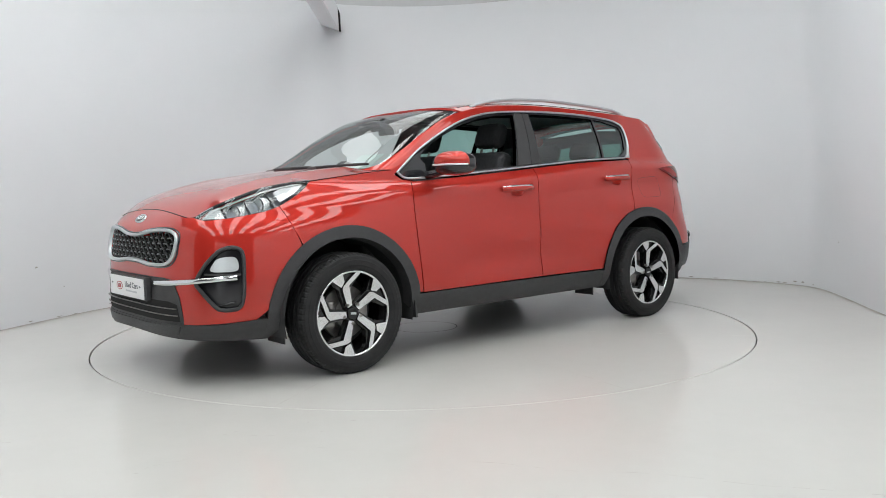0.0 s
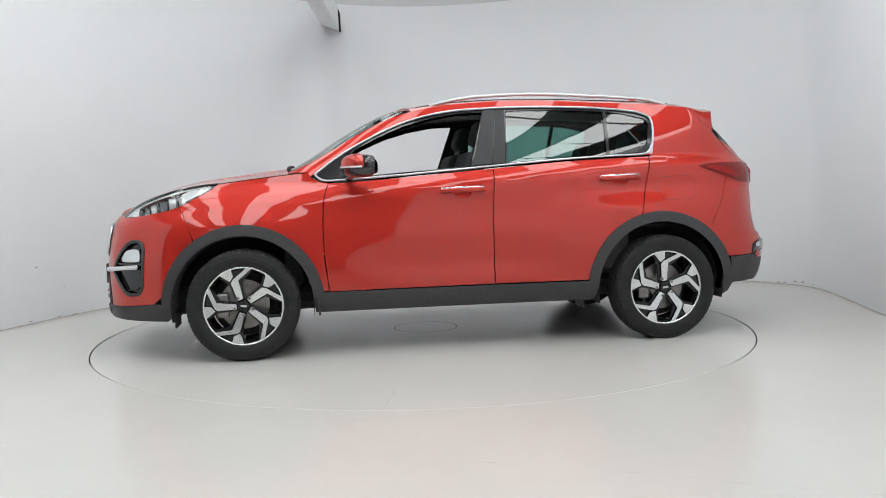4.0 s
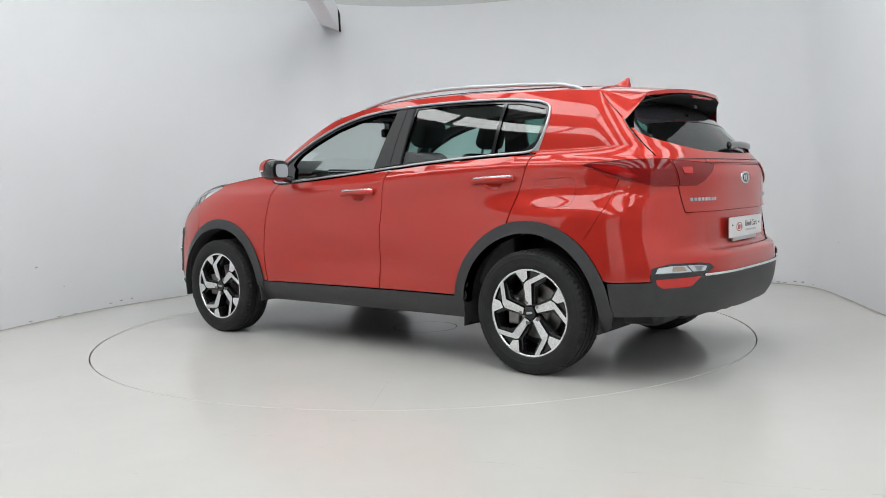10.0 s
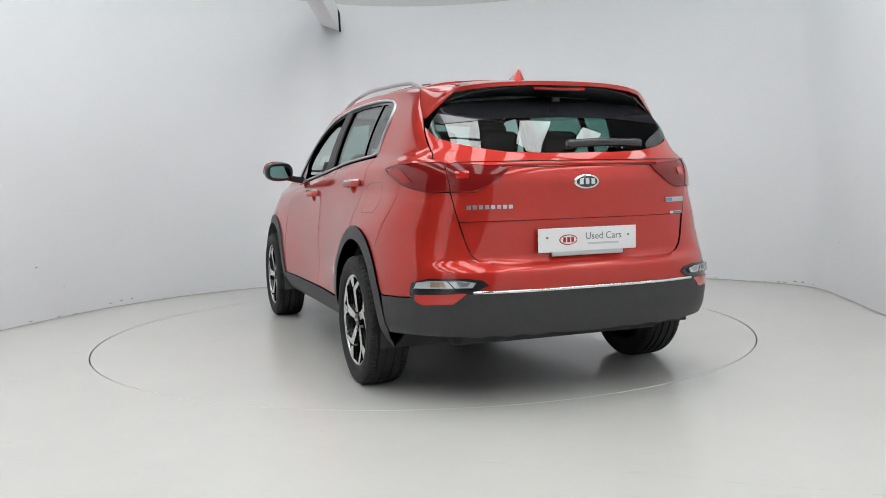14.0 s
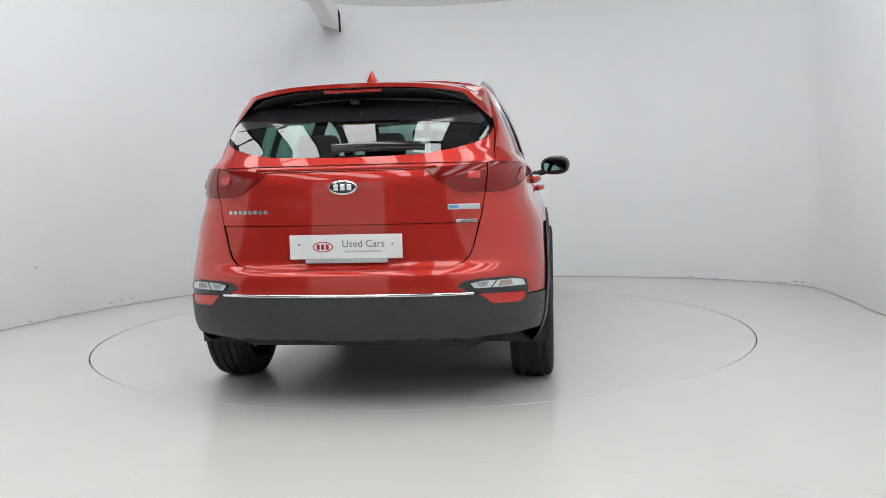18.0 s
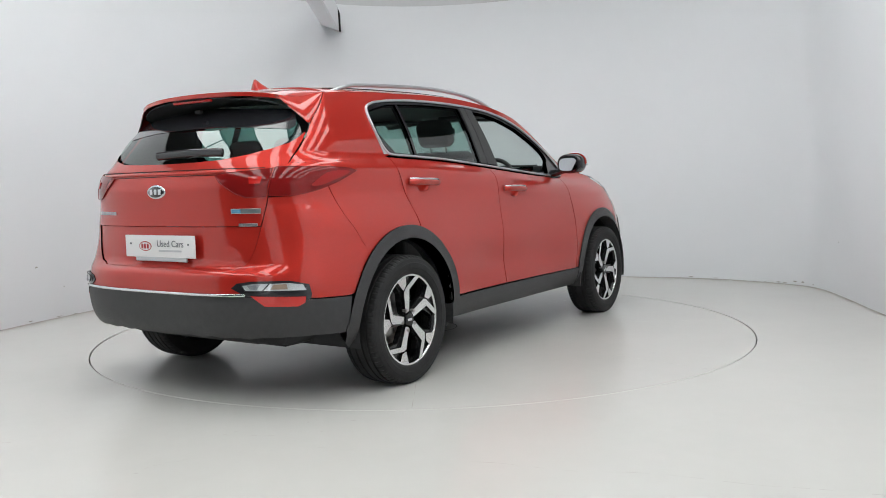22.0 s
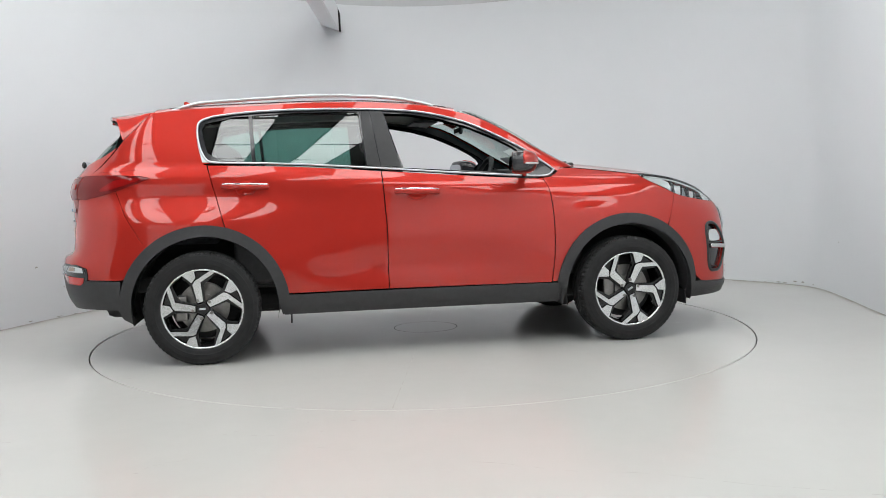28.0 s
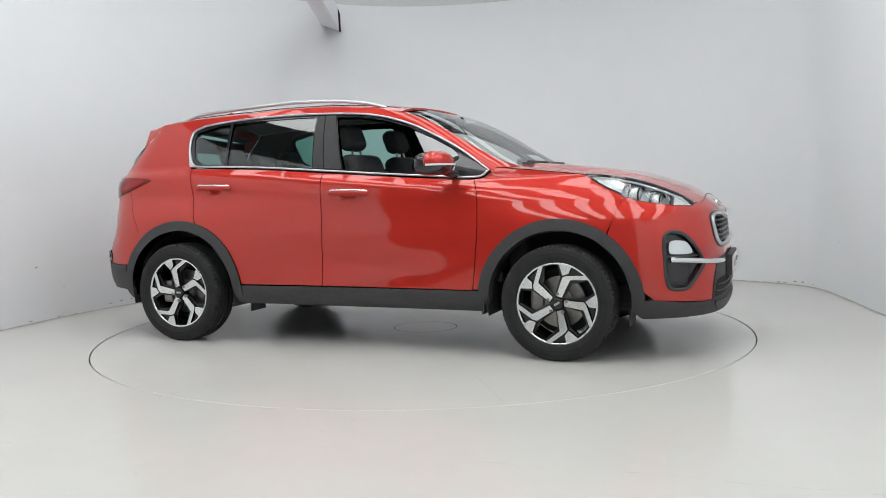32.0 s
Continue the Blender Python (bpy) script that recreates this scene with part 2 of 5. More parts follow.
def breadth(z):
    """Half the width by height: the flank's profile below the belt, one even bow of glass above it."""
    d = np.maximum(z - 1.14, 0)
    return np.where(z < 1.14, WIDTH(z), 0.757 - 0.24 * d - 0.39 * d * d)


def half_width(x, z):
    # the shoulder climbs towards the tail with the window line
    w = breadth(z - BELT(x) * ease((z - 0.78) / 0.24) * ease((1.66 - z) / 0.52))
    low = ease((1.10 - z) / 0.3)
    # haunches over the wheels: full up to a ledge that faces the roof
    ledge = np.clip((z - 0.82) / 0.20, 0, 1)
    rise = np.where(z < 0.50, np.exp(-((z - 0.50) / 0.32) ** 2), 1 - ledge * ledge * (3 - 2 * ledge))
    wing = np.clip((z - 0.78) / 0.30, 0, 1)
    swell = np.where(z < 0.50, np.exp(-((z - 0.50) / 0.32) ** 2), 1 - wing * wing * (3 - 2 * wing))
    flare = 0.046 * np.exp(-((x - 1.36) / 0.60) ** 2) * swell + 0.053 * np.exp(-((x + 1.38) / 0.58) ** 2) * rise
    taper = 1 - np.where(x > 0, 0.020 + 0.03 * (1 - low), 0.004 + 0.012 * (1 - low)) * np.clip(np.abs(x) / 1.3, 0, 1.4) ** 2.2
    scoop = 0.024 * np.exp(-((x + 0.02) / 0.62) ** 4) * np.exp(-((z - 0.56) / 0.11) ** 2)
    return w * taper + flare - scoop


def skin(U, z, upper=False):
    """A point on the car's outer surface. U runs from the nose's middle round the left flank to the tail's middle; negative on the other side."""
    U, z = np.asarray(U, float), np.asarray(z, float)
    sg, u = np.where(U < 0, -1.0, 1.0), np.abs(U)
    if upper:
        xf = SCREEN_X(z)
        x1, nf = xf - 0.28, 4.8
    else:
        xf, x1, nf = NOSE(z), X1, NOSE_N(z)
    psi = np.where(u < LF, u / LF, np.where(u > LF + LS, (LF + LS + LR - u) / LR, 1.0)) * math.pi / 2
    c, s = np.cos(psi), np.sin(psi)
    # the step under the tailgate fades out towards the corners
    k = np.where(z < 0.95, np.clip((s - 0.50) / 0.28, 0, 1), 0.0)
    xr, nr = TAIL(z) * (1 - k) + TAIL_CORNER(z) * k, TAIL_N(z)
    n = np.where(u < LF, nf, nr)
    r = (np.maximum(np.abs(c), 1e-9) ** n + np.maximum(np.abs(s), 1e-9) ** n) ** (-1 / n)
    side = x1 + (X2 - x1) * np.clip((u - LF) / LS, 0, 1)
    x = np.where(u < LF, x1 + (xf - x1) * r * c, np.where(u > LF + LS, X2 + (xr - X2) * r * c, side))
    y = half_width(x, z) * np.where((u < LF) | (u > LF + LS), r * s, 1.0)
    return np.stack([x, y * sg, z + 0 * x], -1)


def skin_normal(U, z, upper=False):
    U, z = np.asarray(U, float), np.asarray(z, float)
    sg, u = np.where(U < 0, -1.0, 1.0), np.abs(U)
    e = 2e-3
    du = skin(u + e, z, upper) - skin(np.maximum(u - e, 1e-6), z, upper)
    dz = skin(u, z + e, upper) - skin(u, z - e, upper)
    n = np.cross(du, dz)
    n /= np.linalg.norm(n, axis=-1, keepdims=True) + 1e-12
    n[..., 1] *= sg
    return n


def solve_u(lo, hi, z, axis, value, upper):
    a, b = lo, hi
    fa = float(skin(a, z, upper)[axis]) - value
    for _ in range(40):
        m = (a + b) / 2
        fm = float(skin(m, z, upper)[axis]) - value
        if (fm > 0) == (fa > 0):
            a, fa = m, fm
        else:
            b = m
    return (a + b) / 2


def S(x, z, upper=False):
    """Flank point by its length x and height z."""
    return (solve_u(1e-5, LF + LS + LR - 1e-5, z, 0, x, upper), z)


def Fy(y, z, upper=False):
    """Front point by its breadth y and height z."""
    if abs(y) < 2e-3:
        return (y, z)
    u = solve_u(1e-6, LF, z, 1, abs(y), upper)
    return (math.copysign(u, y), z)


def Ry(y, z, upper=False):
    """Rear point by its breadth y and height z; across the tail's middle the coordinate runs on."""
    t = LF + LS + LR
    if abs(y) < 2e-3:
        return (t, z)
    u = solve_u(t - 1e-6, LF + LS, z, 1, abs(y), upper)
    return (u if y >= 0 else 2 * t - u, z)


def wrap(U):
    t = LF + LS + LR
    return np.where(U > t, U - 2 * t, U)


def panel(name, poly, mat, parent, off=0.0, lip=0.012, step=0.03, holes=(), upper=False, label="", mirror=False, shape=None):
    """A sheet of the skin inside an outline, with turned-in edges. mirror: also on the other side."""
    v, f, loops = fill(poly, step, holes)
    U, z = wrap(v[:, 0]), v[:, 1]
    P, N = skin(U, z, upper), skin_normal(U, z, upper)
    if shape:
        P = shape(P)
        e = 2e-3
        side, rise = np.array([(0, e, 0)]), np.array([(0, 0, e)])
        flip = np.sign(N[:, :1].sum())
        N = np.cross(shape(P + side) - shape(P - side), shape(P + rise) - shape(P - rise))
        N *= flip * np.sign(N[:, :1]) / np.linalg.norm(N, axis=1, keepdims=True)
    P = P + N * off
    V, NN, F = list(P), list(N), [tuple(t) for t in f]
    face = np.cross(P[f[:, 1]] - P[f[:, 0]], P[f[:, 2]] - P[f[:, 0]])
    if (face * N[f[:, 0]]).sum() < 0:
        F = [t[::-1] for t in F]
    if lip:
        for l in loops:
            q = np.array(l)
            u = wrap(q[:, 0])
            p, n = skin(u, q[:, 1], upper), skin_normal(u, q[:, 1], upper)
            p = p + n * off
            tg = np.roll(p, -1, 0) - np.roll(p, 1, 0)
            o = np.cross(tg, n)
            o /= np.linalg.norm(o, axis=1, keepdims=True) + 1e-9
            area = (q[:, 0] * np.roll(q[:, 1], -1) - np.roll(q[:, 0], -1) * q[:, 1]).sum()
            sgn = (1.0 if area > 0 else -1.0) * (1.0 if l is loops[0] else -1.0)
            k, m = len(V), len(q)
            V += list(p) + list(p - n * lip)
            mixn = o * sgn
            NN += list(mixn) + list(mixn)
            for i in range(m):
                j = (i + 1) % m
                F.append((k + i, k + m + i, k + m + j, k + j))
    out = [make(name, V, F, mat, parent, NN, label, at=SHIFT)]
    if mirror:
        V2 = [(p[0], -p[1], p[2]) for p in V]
        N2 = [(n[0], -n[1], n[2]) for n in NN]
        out.append(make(name, V2, [t[::-1] for t in F], mat, parent, N2, label, at=SHIFT))
    return out


def strip(name, line, width, mat, parent, off=0.004, upper=False, thick=0.012, closed=False, mirror=False, label="", step=0.03):
    """A raised trim bar that follows a line on the skin."""
    q = np.array(refine(line, step, closed))
    u = wrap(q[:, 0])
    p, n = skin(u, q[:, 1], upper), skin_normal(u, q[:, 1], upper)
    if closed:
        tg = np.roll(p, -1, 0) - np.roll(p, 1, 0)
    else:
        tg = np.gradient(p, axis=0)
    tg /= np.linalg.norm(tg, axis=1, keepdims=True) + 1e-9
    s = np.cross(n, tg)
    prof = [(-0.5, -0.6), (-0.5, 0.25), (-0.32, 0.8), (0.0, 1.0), (0.32, 0.8), (0.5, 0.25), (0.5, -0.6)]
    V, NN, F, k = [], [], [], len(prof)
    for i in range(len(p)):
        for a, b in prof:
            V.append(p[i] + s[i] * a * width + n[i] * (off + b * thick))
            d = s[i] * a * 1.6 + n[i] * max(b, 0.0)
            NN.append(d / (np.linalg.norm(d) + 1e-9))
    m = len(p)
    for i in range(m if closed else m - 1):
        j = (i + 1) % m
        for a in range(k - 1):
            F.append((i * k + a, j * k + a, j * k + a + 1, i * k + a + 1))
    if not closed:
        F += [tuple(range(k)), tuple(range((m - 1) * k, m * k))[::-1]]
    out = [make(name, V, F, mat, parent, NN, label, at=SHIFT)]
    if mirror:
        out.append(make(name, [(v[0], -v[1], v[2]) for v in V], [t[::-1] for t in F], mat, parent, [(v[0], -v[1], v[2]) for v in NN], label, at=SHIFT))
    return out


def both(name, fn, parent):
    """Builds a part on the left flank and its twin on the right: fn(side) returns verts, faces, material, label."""
    made = []
    for sd in (1, -1):
        V, F, mat, label = fn()
        V = [(v[0], v[1] * sd, v[2]) for v in V]
        F = F if sd > 0 else [tuple(f)[::-1] for f in F]
        made.append(make(name, V, F, mat, parent, None, label, at=SHIFT))
    return made


car = tagged(new("car"), "glossy red five-door crossover car with black lower trim on the turntable", "car")

# ---- outlines in the flank, as (length, height)
FA, RA = (1.335, 0.335), (-1.315, 0.335)       # arch middles
AF, AR = 0.485, 0.492                            # outer edge of the arch trim
WIN_TOP = spl([(0.885, 1.113), (0.80, 1.175), (0.686, 1.252), (0.505, 1.349), (0.325, 1.427), (0.145, 1.478), (-0.036, 1.506), (-0.295, 1.520), (-0.54, 1.524),
               (-0.755, 1.521), (-0.935, 1.514), (-1.114, 1.500), (-1.25, 1.482)], 4)
WIN_BACK = spl([(-1.25, 1.482), (-1.325, 1.452), (-1.343, 1.40), (-1.335, 1.32), (-1.315, 1.255), (-1.28, 1.208), (-1.22, 1.196)], 4)
WIN_LOW = spl([(-1.22, 1.196), (-0.75, 1.178), (-0.257, 1.143), (0.311, 1.100), (0.597, 1.081), (0.777, 1.072), (0.845, 1.080), (0.885, 1.113)], 4)
WINDOW = WIN_TOP[:-1] + WIN_BACK[:-1] + WIN_LOW[:-1]


def G(pts):
    return [S(x, z, True) for x, z in refine(pts, 0.07, False)]


def L(pts):
    return [S(x, z) for x, z in refine(pts, 0.07, False)]


def GC(pts):
    """The same for a closed outline."""
    return G(list(pts) + [pts[0]])[:-1]


door_front_line = spl([(0.798, 1.060), (0.829, 0.972), (0.843, 0.80), (0.838, 0.60), (0.816, 0.398)], 4)
mid_top = (-0.236, 1.125)


def cup_line(x0, x1, z0, z1):
    xm, zm = (x0 + x1) / 2, (z0 + z1) / 2 - 0.012
    return spl([(xm + 0.060, zm - 0.003), (xm + 0.035, zm - 0.034), (xm - 0.035, zm - 0.036), (xm - 0.060, zm - 0.003), (xm - 0.035, zm + 0.022), (xm + 0.035, zm + 0.022)], 4, True)


HANDLES = ((0.105, -0.158, 0.990, 0.997), (-0.932, -1.192, 1.044, 1.052))
CUPS = [cup_line(*h) for h in HANDLES]
# front door
panel("front_door", L(door_front_line + [(-0.216, 0.402), (-0.216, 0.79), mid_top] + [(x, z - 0.016) for x, z in WIN_LOW if mid_top[0] < x < 0.79]), PAINT, car, mirror=True, holes=[L(CUPS[0])])
# rear door
rear_line = spl([(-1.283, 1.182), (-1.237, 1.007), (-1.183, 0.806)], 4)
arch_rd = [p for p in arc(*RA, AR, 74, 8, 16)]
panel("rear_door", L([(-0.236 - 0.006, 1.125), (-0.222, 0.79), (-0.222, 0.402), (-0.80, 0.402)] + arch_rd[::-1] + rear_line[::-1] + [(x, z - 0.016) for x, z in WIN_LOW if -1.27 < x < -0.26]),
      PAINT, car, mirror=True, holes=[L(CUPS[1])])
# front fender, up to the bonnet's shut line
SHUT = spl([(0.93, 1.128), (1.033, 1.120), (1.214, 1.101), (1.395, 1.080), (1.468, 1.071)], 4)
LAMP_LOW = spl([(1.468, 1.071), (1.517, 1.032), (1.638, 0.968), (1.695, 0.941), (1.764, 0.917), (1.878, 0.895), (1.981, 0.880), (2.046, 0.876), (2.071, 0.888)], 4)
fender_low = [p for p in LAMP_LOW if p[0] < 1.70]
fender = [(x - 0.0, z - 0.004) for x, z in SHUT] + fender_low[1:] + [(1.64, 0.80)] + arc(*FA, AF, 55, 172, 30) + [(0.824, 0.402)] + [(x + 0.006, z) for x, z in door_front_line[::-1][1:]] + [(0.86, 1.066), (0.91, 1.10)]
panel("front_fender", L(fender), PAINT, car, mirror=True)
# quarter panel
gate_side = [(float(skin(*Ry(y, z, True), True)[0]), z) for y, z in ((0.661, 1.305), (0.667, 1.26), (0.667, 1.20), (0.674, 1.152))]
QUARTER_LAMP = spl([(-1.612, 1.112), (-1.70, 1.080), (-1.767, 1.056), (-1.85, 1.030), (-1.922, 1.011), (-1.99, 0.997)], 4)
LAMP_TOP = spl([(-1.612, 1.112), (-1.680, 1.124), (-1.85, 1.131), (-2.01, 1.131)], 4)
BUMPER_SEAM = [(-1.646, 0.703), (-1.70, 0.80), (-1.76, 0.90), (-1.812, 1.041)]
arch_q = arc(*RA, AR, 75.2, 131, 12)
panel("quarter_panel", L([(x - 0.006, z) for x, z in rear_line] + arch_q + [(x + 0.0015, z) for x, z in BUMPER_SEAM] + [p for p in QUARTER_LAMP[::-1] if p[0] > -1.80] +
      [p for p in LAMP_TOP[1:]]
      + [(gate_side[-1][0], 1.151)] + [(-1.5, 1.17), (-1.31, 1.19)]), PAINT, car, mirror=True)

# cant rail: A pillar, roof side and D pillar in one
ROOF_EDGE = Curve([(-1.80, 1.478), (-1.62, 1.508), (-1.47, 1.525), (-0.94, 1.553), (-0.67, 1.566), (-0.40, 1.569), (-0.07, 1.553), (0.11, 1.533), (0.26, 1.502)])
PILLAR = spl([(0.26, 1.502), (0.36, 1.476), (0.469, 1.432), (0.545, 1.392), (0.64, 1.342), (0.75, 1.276), (0.85, 1.221), (0.94, 1.174), (1.06, 1.130)], 4)
edge = [(x, float(ROOF_EDGE(x))) for x in np.linspace(-1.62, 0.26, 26)]
REAR_EDGE = spl([(-1.62, 1.508), (-1.68, 1.44), (-1.765, 1.357)] + gate_side, 4)
frame_line = PILLAR[::-1] + edge[::-1][1:] + REAR_EDGE[1:] + [(-1.5, 1.17), (-1.31, 1.19)] + [(x - 0.004 if x < -1.2 else x, z + 0.004) for x, z in WIN_BACK[::-1]] + [(x, z + 0.004) for x, z in WIN_TOP[::-1]][1:] + [(0.91, 1.10), (0.93, 1.128)]
panel("body_frame", G(frame_line), PAINT, car, upper=True, mirror=True, step=0.025)
panel("pillar_trim", G(frame_line), TRIM, car, off=-0.022, lip=0, upper=True, mirror=True, label="dark inner pillar trim")

# window surround, pillars and panes
panel("window_frame", G([(x, z) for x, z in WINDOW]), GLOSS, car, off=-0.006, lip=0.03, upper=True, mirror=True, label="gloss black window frame",
      holes=[GC([(0.655, 1.096), (-0.098, 1.145), (-0.205, 1.496), (-0.03, 1.488), (0.14, 1.458), (0.32, 1.408), (0.50, 1.331), (0.62, 1.268), (0.668, 1.232)]),
             GC([(-0.330, 1.163), (-1.000, 1.200), (-1.017, 1.490), (-0.75, 1.503), (-0.54, 1.507), (-0.365, 1.505)]),
             GC([(-1.022, 1.202), (-1.21, 1.212), (-1.285, 1.26), (-1.318, 1.40), (-1.300, 1.440), (-1.12, 1.482), (-1.040, 1.487)])])
panel("pillar_cover", GC([(-0.112, 1.150), (-0.236, 1.158), (-0.289, 1.508), (-0.213, 1.506)]), PLASTIC, car, off=0.002, upper=True, mirror=True, label="satin black door pillar cover")
panel("pillar_cover", GC([(-0.242, 1.158), (-0.322, 1.164), (-0.352, 1.506), (-0.295, 1.508)]), PLASTIC, car, off=0.002, upper=True, mirror=True, label="satin black door pillar cover")
panel("rear_door_glass", GC([(-0.325, 1.158), (-1.006, 1.195), (-1.023, 1.492), (-0.54, 1.511), (-0.36, 1.509)]), PRIVACY, car, off=-0.012, lip=0, upper=True, mirror=True, label="dark tinted glass")
panel("quarter_glass", GC([(-1.016, 1.197), (-1.22, 1.206), (-1.295, 1.26), (-1.326, 1.40), (-1.305, 1.446), (-1.12, 1.488), (-1.034, 1.492)]), PRIVACY, car, off=-0.012, lip=0, upper=True, mirror=True, label="dark tinted glass")
strip("window_chrome", G(WIN_TOP + WIN_BACK[1:] + WIN_LOW[1:-1]), 0.0125, SATIN, car, upper=True, closed=True, mirror=True, label="bright chrome window line", thick=0.007)
panel("corner_chrome", GC([(-1.262, 1.199), (-1.314, 1.201), (-1.339, 1.30), (-1.345, 1.36), (-1.326, 1.30), (-1.30, 1.235)]), SATIN, car, off=0.003, upper=True, mirror=True, label="bright chrome corner")

# sill, arch trims and wheel housings
panel("sill", L([(0.90, 0.394), (0.83, 0.394), (-0.80, 0.394), (-0.86, 0.394), (-0.86, 0.27), (0.90, 0.27)]), PLASTIC, car, off=0.006, lip=0.05, mirror=True, label="black plastic sill")
panel("arch_trim", L(arc(*FA, AF, 171, 5, 36) + [(1.815, 0.30), (1.78, 0.262), (1.745, 0.30)] + arc(*FA, 0.418, 2, 178, 36) + [(0.905, 0.275), (0.865, 0.30)]), PLASTIC, car, off=0.010, lip=0.08, mirror=True, label="black plastic arch trim")
panel("arch_trim", L(arc(*RA, AR, 173, 5, 36)[::-1] + [(-1.815, 0.36), (-1.79, 0.29), (-1.74, 0.255)] + arc(*RA, 0.425, 184, 2, 36) + [(-0.87, 0.275), (-0.83, 0.30)]), PLASTIC, car, off=0.010, lip=0.08, mirror=True, label="black plastic arch trim")


def liner(cx):
    def fn():
        V, F, n = [], [], 24
        for y in (0.50, 0.885):
            for i in range(n + 1):
                a = radians(-12 + 204 * i / n)
                V.append((cx + 0.425 * math.cos(a), y, 0.335 + 0.425 * math.sin(a)))
        for i in range(n):
            F.append((i, i + 1, n + 2 + i, n + 1 + i))
        F.append(tuple(range(n + 1)))
        return V, F, DARK, "dark wheel housing"
    return fn


both("wheel_housing", liner(FA[0]), car)
both("wheel_housing", liner(RA[0]), car)

# front bumper skin
hood_lip = [Fy(y, 0.935 - 0.045 * (abs(y) / 0.5) ** 2) for y in np.linspace(0.48, -0.48, 17)]
seam = L([p for p in LAMP_LOW if p[0] > 1.70])
right = lambda pts: [(-u, z) for u, z in pts]
GRILLE_L = spl([(0.0, 0.793), (0.10, 0.799), (0.225, 0.819), (0.38, 0.827), (0.458, 0.814), (0.491, 0.788), (0.494, 0.735), (0.471, 0.676), (0.405, 0.647), (0.243, 0.644), (0.16, 0.650), (0.079, 0.657), (0.0, 0.658)], 4)
GRILLE = [Fy(y, z) for y, z in GRILLE_L] + [Fy(-y, z) for y, z in GRILLE_L[::-1][1:-1]]
FOG_L = spl([(1.927, 0.575), (1.920, 0.690), (1.932, 0.724), (1.958, 0.736), (1.99, 0.733), (2.029, 0.714), (2.083, 0.649), (2.123, 0.565), (2.114, 0.528), (2.075, 0.460), (2.04, 0.418), (1.99, 0.413), (1.958, 0.420), (1.940, 0.445), (1.931, 0.50)], 2, True)
FOG = L(FOG_L)
MOUTH_L = [(0.0, 0.578), (0.40, 0.578), (0.475, 0.570), (0.496, 0.552), (0.531, 0.472), (0.546, 0.383), (0.545, 0.330), (0.0, 0.330)]
MOUTH = [Fy(y, z) for y, z in MOUTH_L] + [Fy(-y, z) for y, z in MOUTH_L[::-1][1:-1]]
side_b = L([(1.875, 0.352)] + arc(*FA, AF, 8, 54, 10) + [(1.6418, 0.80), (1.6975, 0.937)])
bottom = [Fy(y, 0.335) for y in (0.60, 0.4, 0.2, 0.0, -0.2, -0.4, -0.60)]
outline = side_b + seam + hood_lip + right(seam[::-1]) + right(side_b[::-1]) + bottom[::-1]
panel("front_bumper", outline, PAINT, car, holes=[GRILLE, FOG, right(FOG)], lip=0.02, step=0.028)
strip("bonnet_seam", [(u, z - 0.002) for u, z in hood_lip], 0.005, PIT, car, off=0.0005, thick=0.0015, label="dark shut line of the bonnet")
panel("bumper_lip", [Fy(y, 0.336) for y in np.linspace(0.70, -0.70, 15)] + right(L([(1.862, 0.356), (1.792, 0.352), (1.775, 0.262)])) +
      [Fy(y, 0.270 - 0.025 * (abs(y) / 0.75) ** 2) for y in np.linspace(-0.75, 0.75, 15)] + L([(1.775, 0.262), (1.792, 0.352), (1.862, 0.356)]), PLASTIC, car, off=0.008, lip=0.05, label="black plastic front lip")

# rear bumper, tailgate
T = LF + LS + LR
GATE_L = [(0.0, 1.130), (0.50, 1.132), (0.636, 1.128), (0.627, 0.99), (0.601, 0.862), (0.0, 0.862)]
GATE_LOW = [(0.0, 0.859), (0.600, 0.859), (0.574, 0.755), (0.555, 0.712), (0.529, 0.685), (0.459, 0.667), (0.0, 0.664)]
gate_l = [Ry(y, z) for y, z in GATE_L]
mir = lambda pts: [(2 * T - u, z) for u, z in pts]
gate = gate_l + mir(gate_l[::-1][1:-1])
panel("tailgate", gate, PAINT, car, lip=0.022)
gate_b = [Ry(y, z) for y, z in GATE_LOW]
panel("tailgate_recess", gate_b + mir(gate_b[::-1][1:-1]), PAINT, car, off=-0.006, lip=0.012)
rb_l = L([(-1.8145, 1.039)] + [p for p in QUARTER_LAMP if p[0] < -1.83]) + [Ry(0.632, 0.993), Ry(0.605, 0.86), Ry(0.578, 0.753), Ry(0.559, 0.709), Ry(0.532, 0.681), Ry(0.459, 0.6625), Ry(0.0, 0.6595)]
rb_low = L(arc(*RA, AR, 131.6, 157, 8) + [(-1.80, 0.520)]) + [Ry(0.80, 0.525), Ry(0.56, 0.545), Ry(0.0, 0.545)]
seam_l = L([(x - 0.0015, z) for x, z in BUMPER_SEAM])[1:-1]
panel("rear_bumper", rb_l + mir(rb_l[::-1][1:]) + mir(seam_l[::-1]) + mir(rb_low)[:-1] + rb_low[::-1] + seam_l, PAINT, car, lip=0.02, step=0.02)
rv_up = L([(-1.79, 0.515)]) + [Ry(0.80, 0.520), Ry(0.56, 0.540), Ry(0.0, 0.540)]
rv_low = L([(-1.80, 0.345)]) + [Ry(y, z) for y, z in spl([(0.80, 0.350), (0.60, 0.345), (0.54, 0.337), (0.48, 0.345), (0.40, 0.337), (0.34, 0.345), (0.27, 0.337), (0.20, 0.344), (0.12, 0.337), (0.0, 0.336)], 2)]
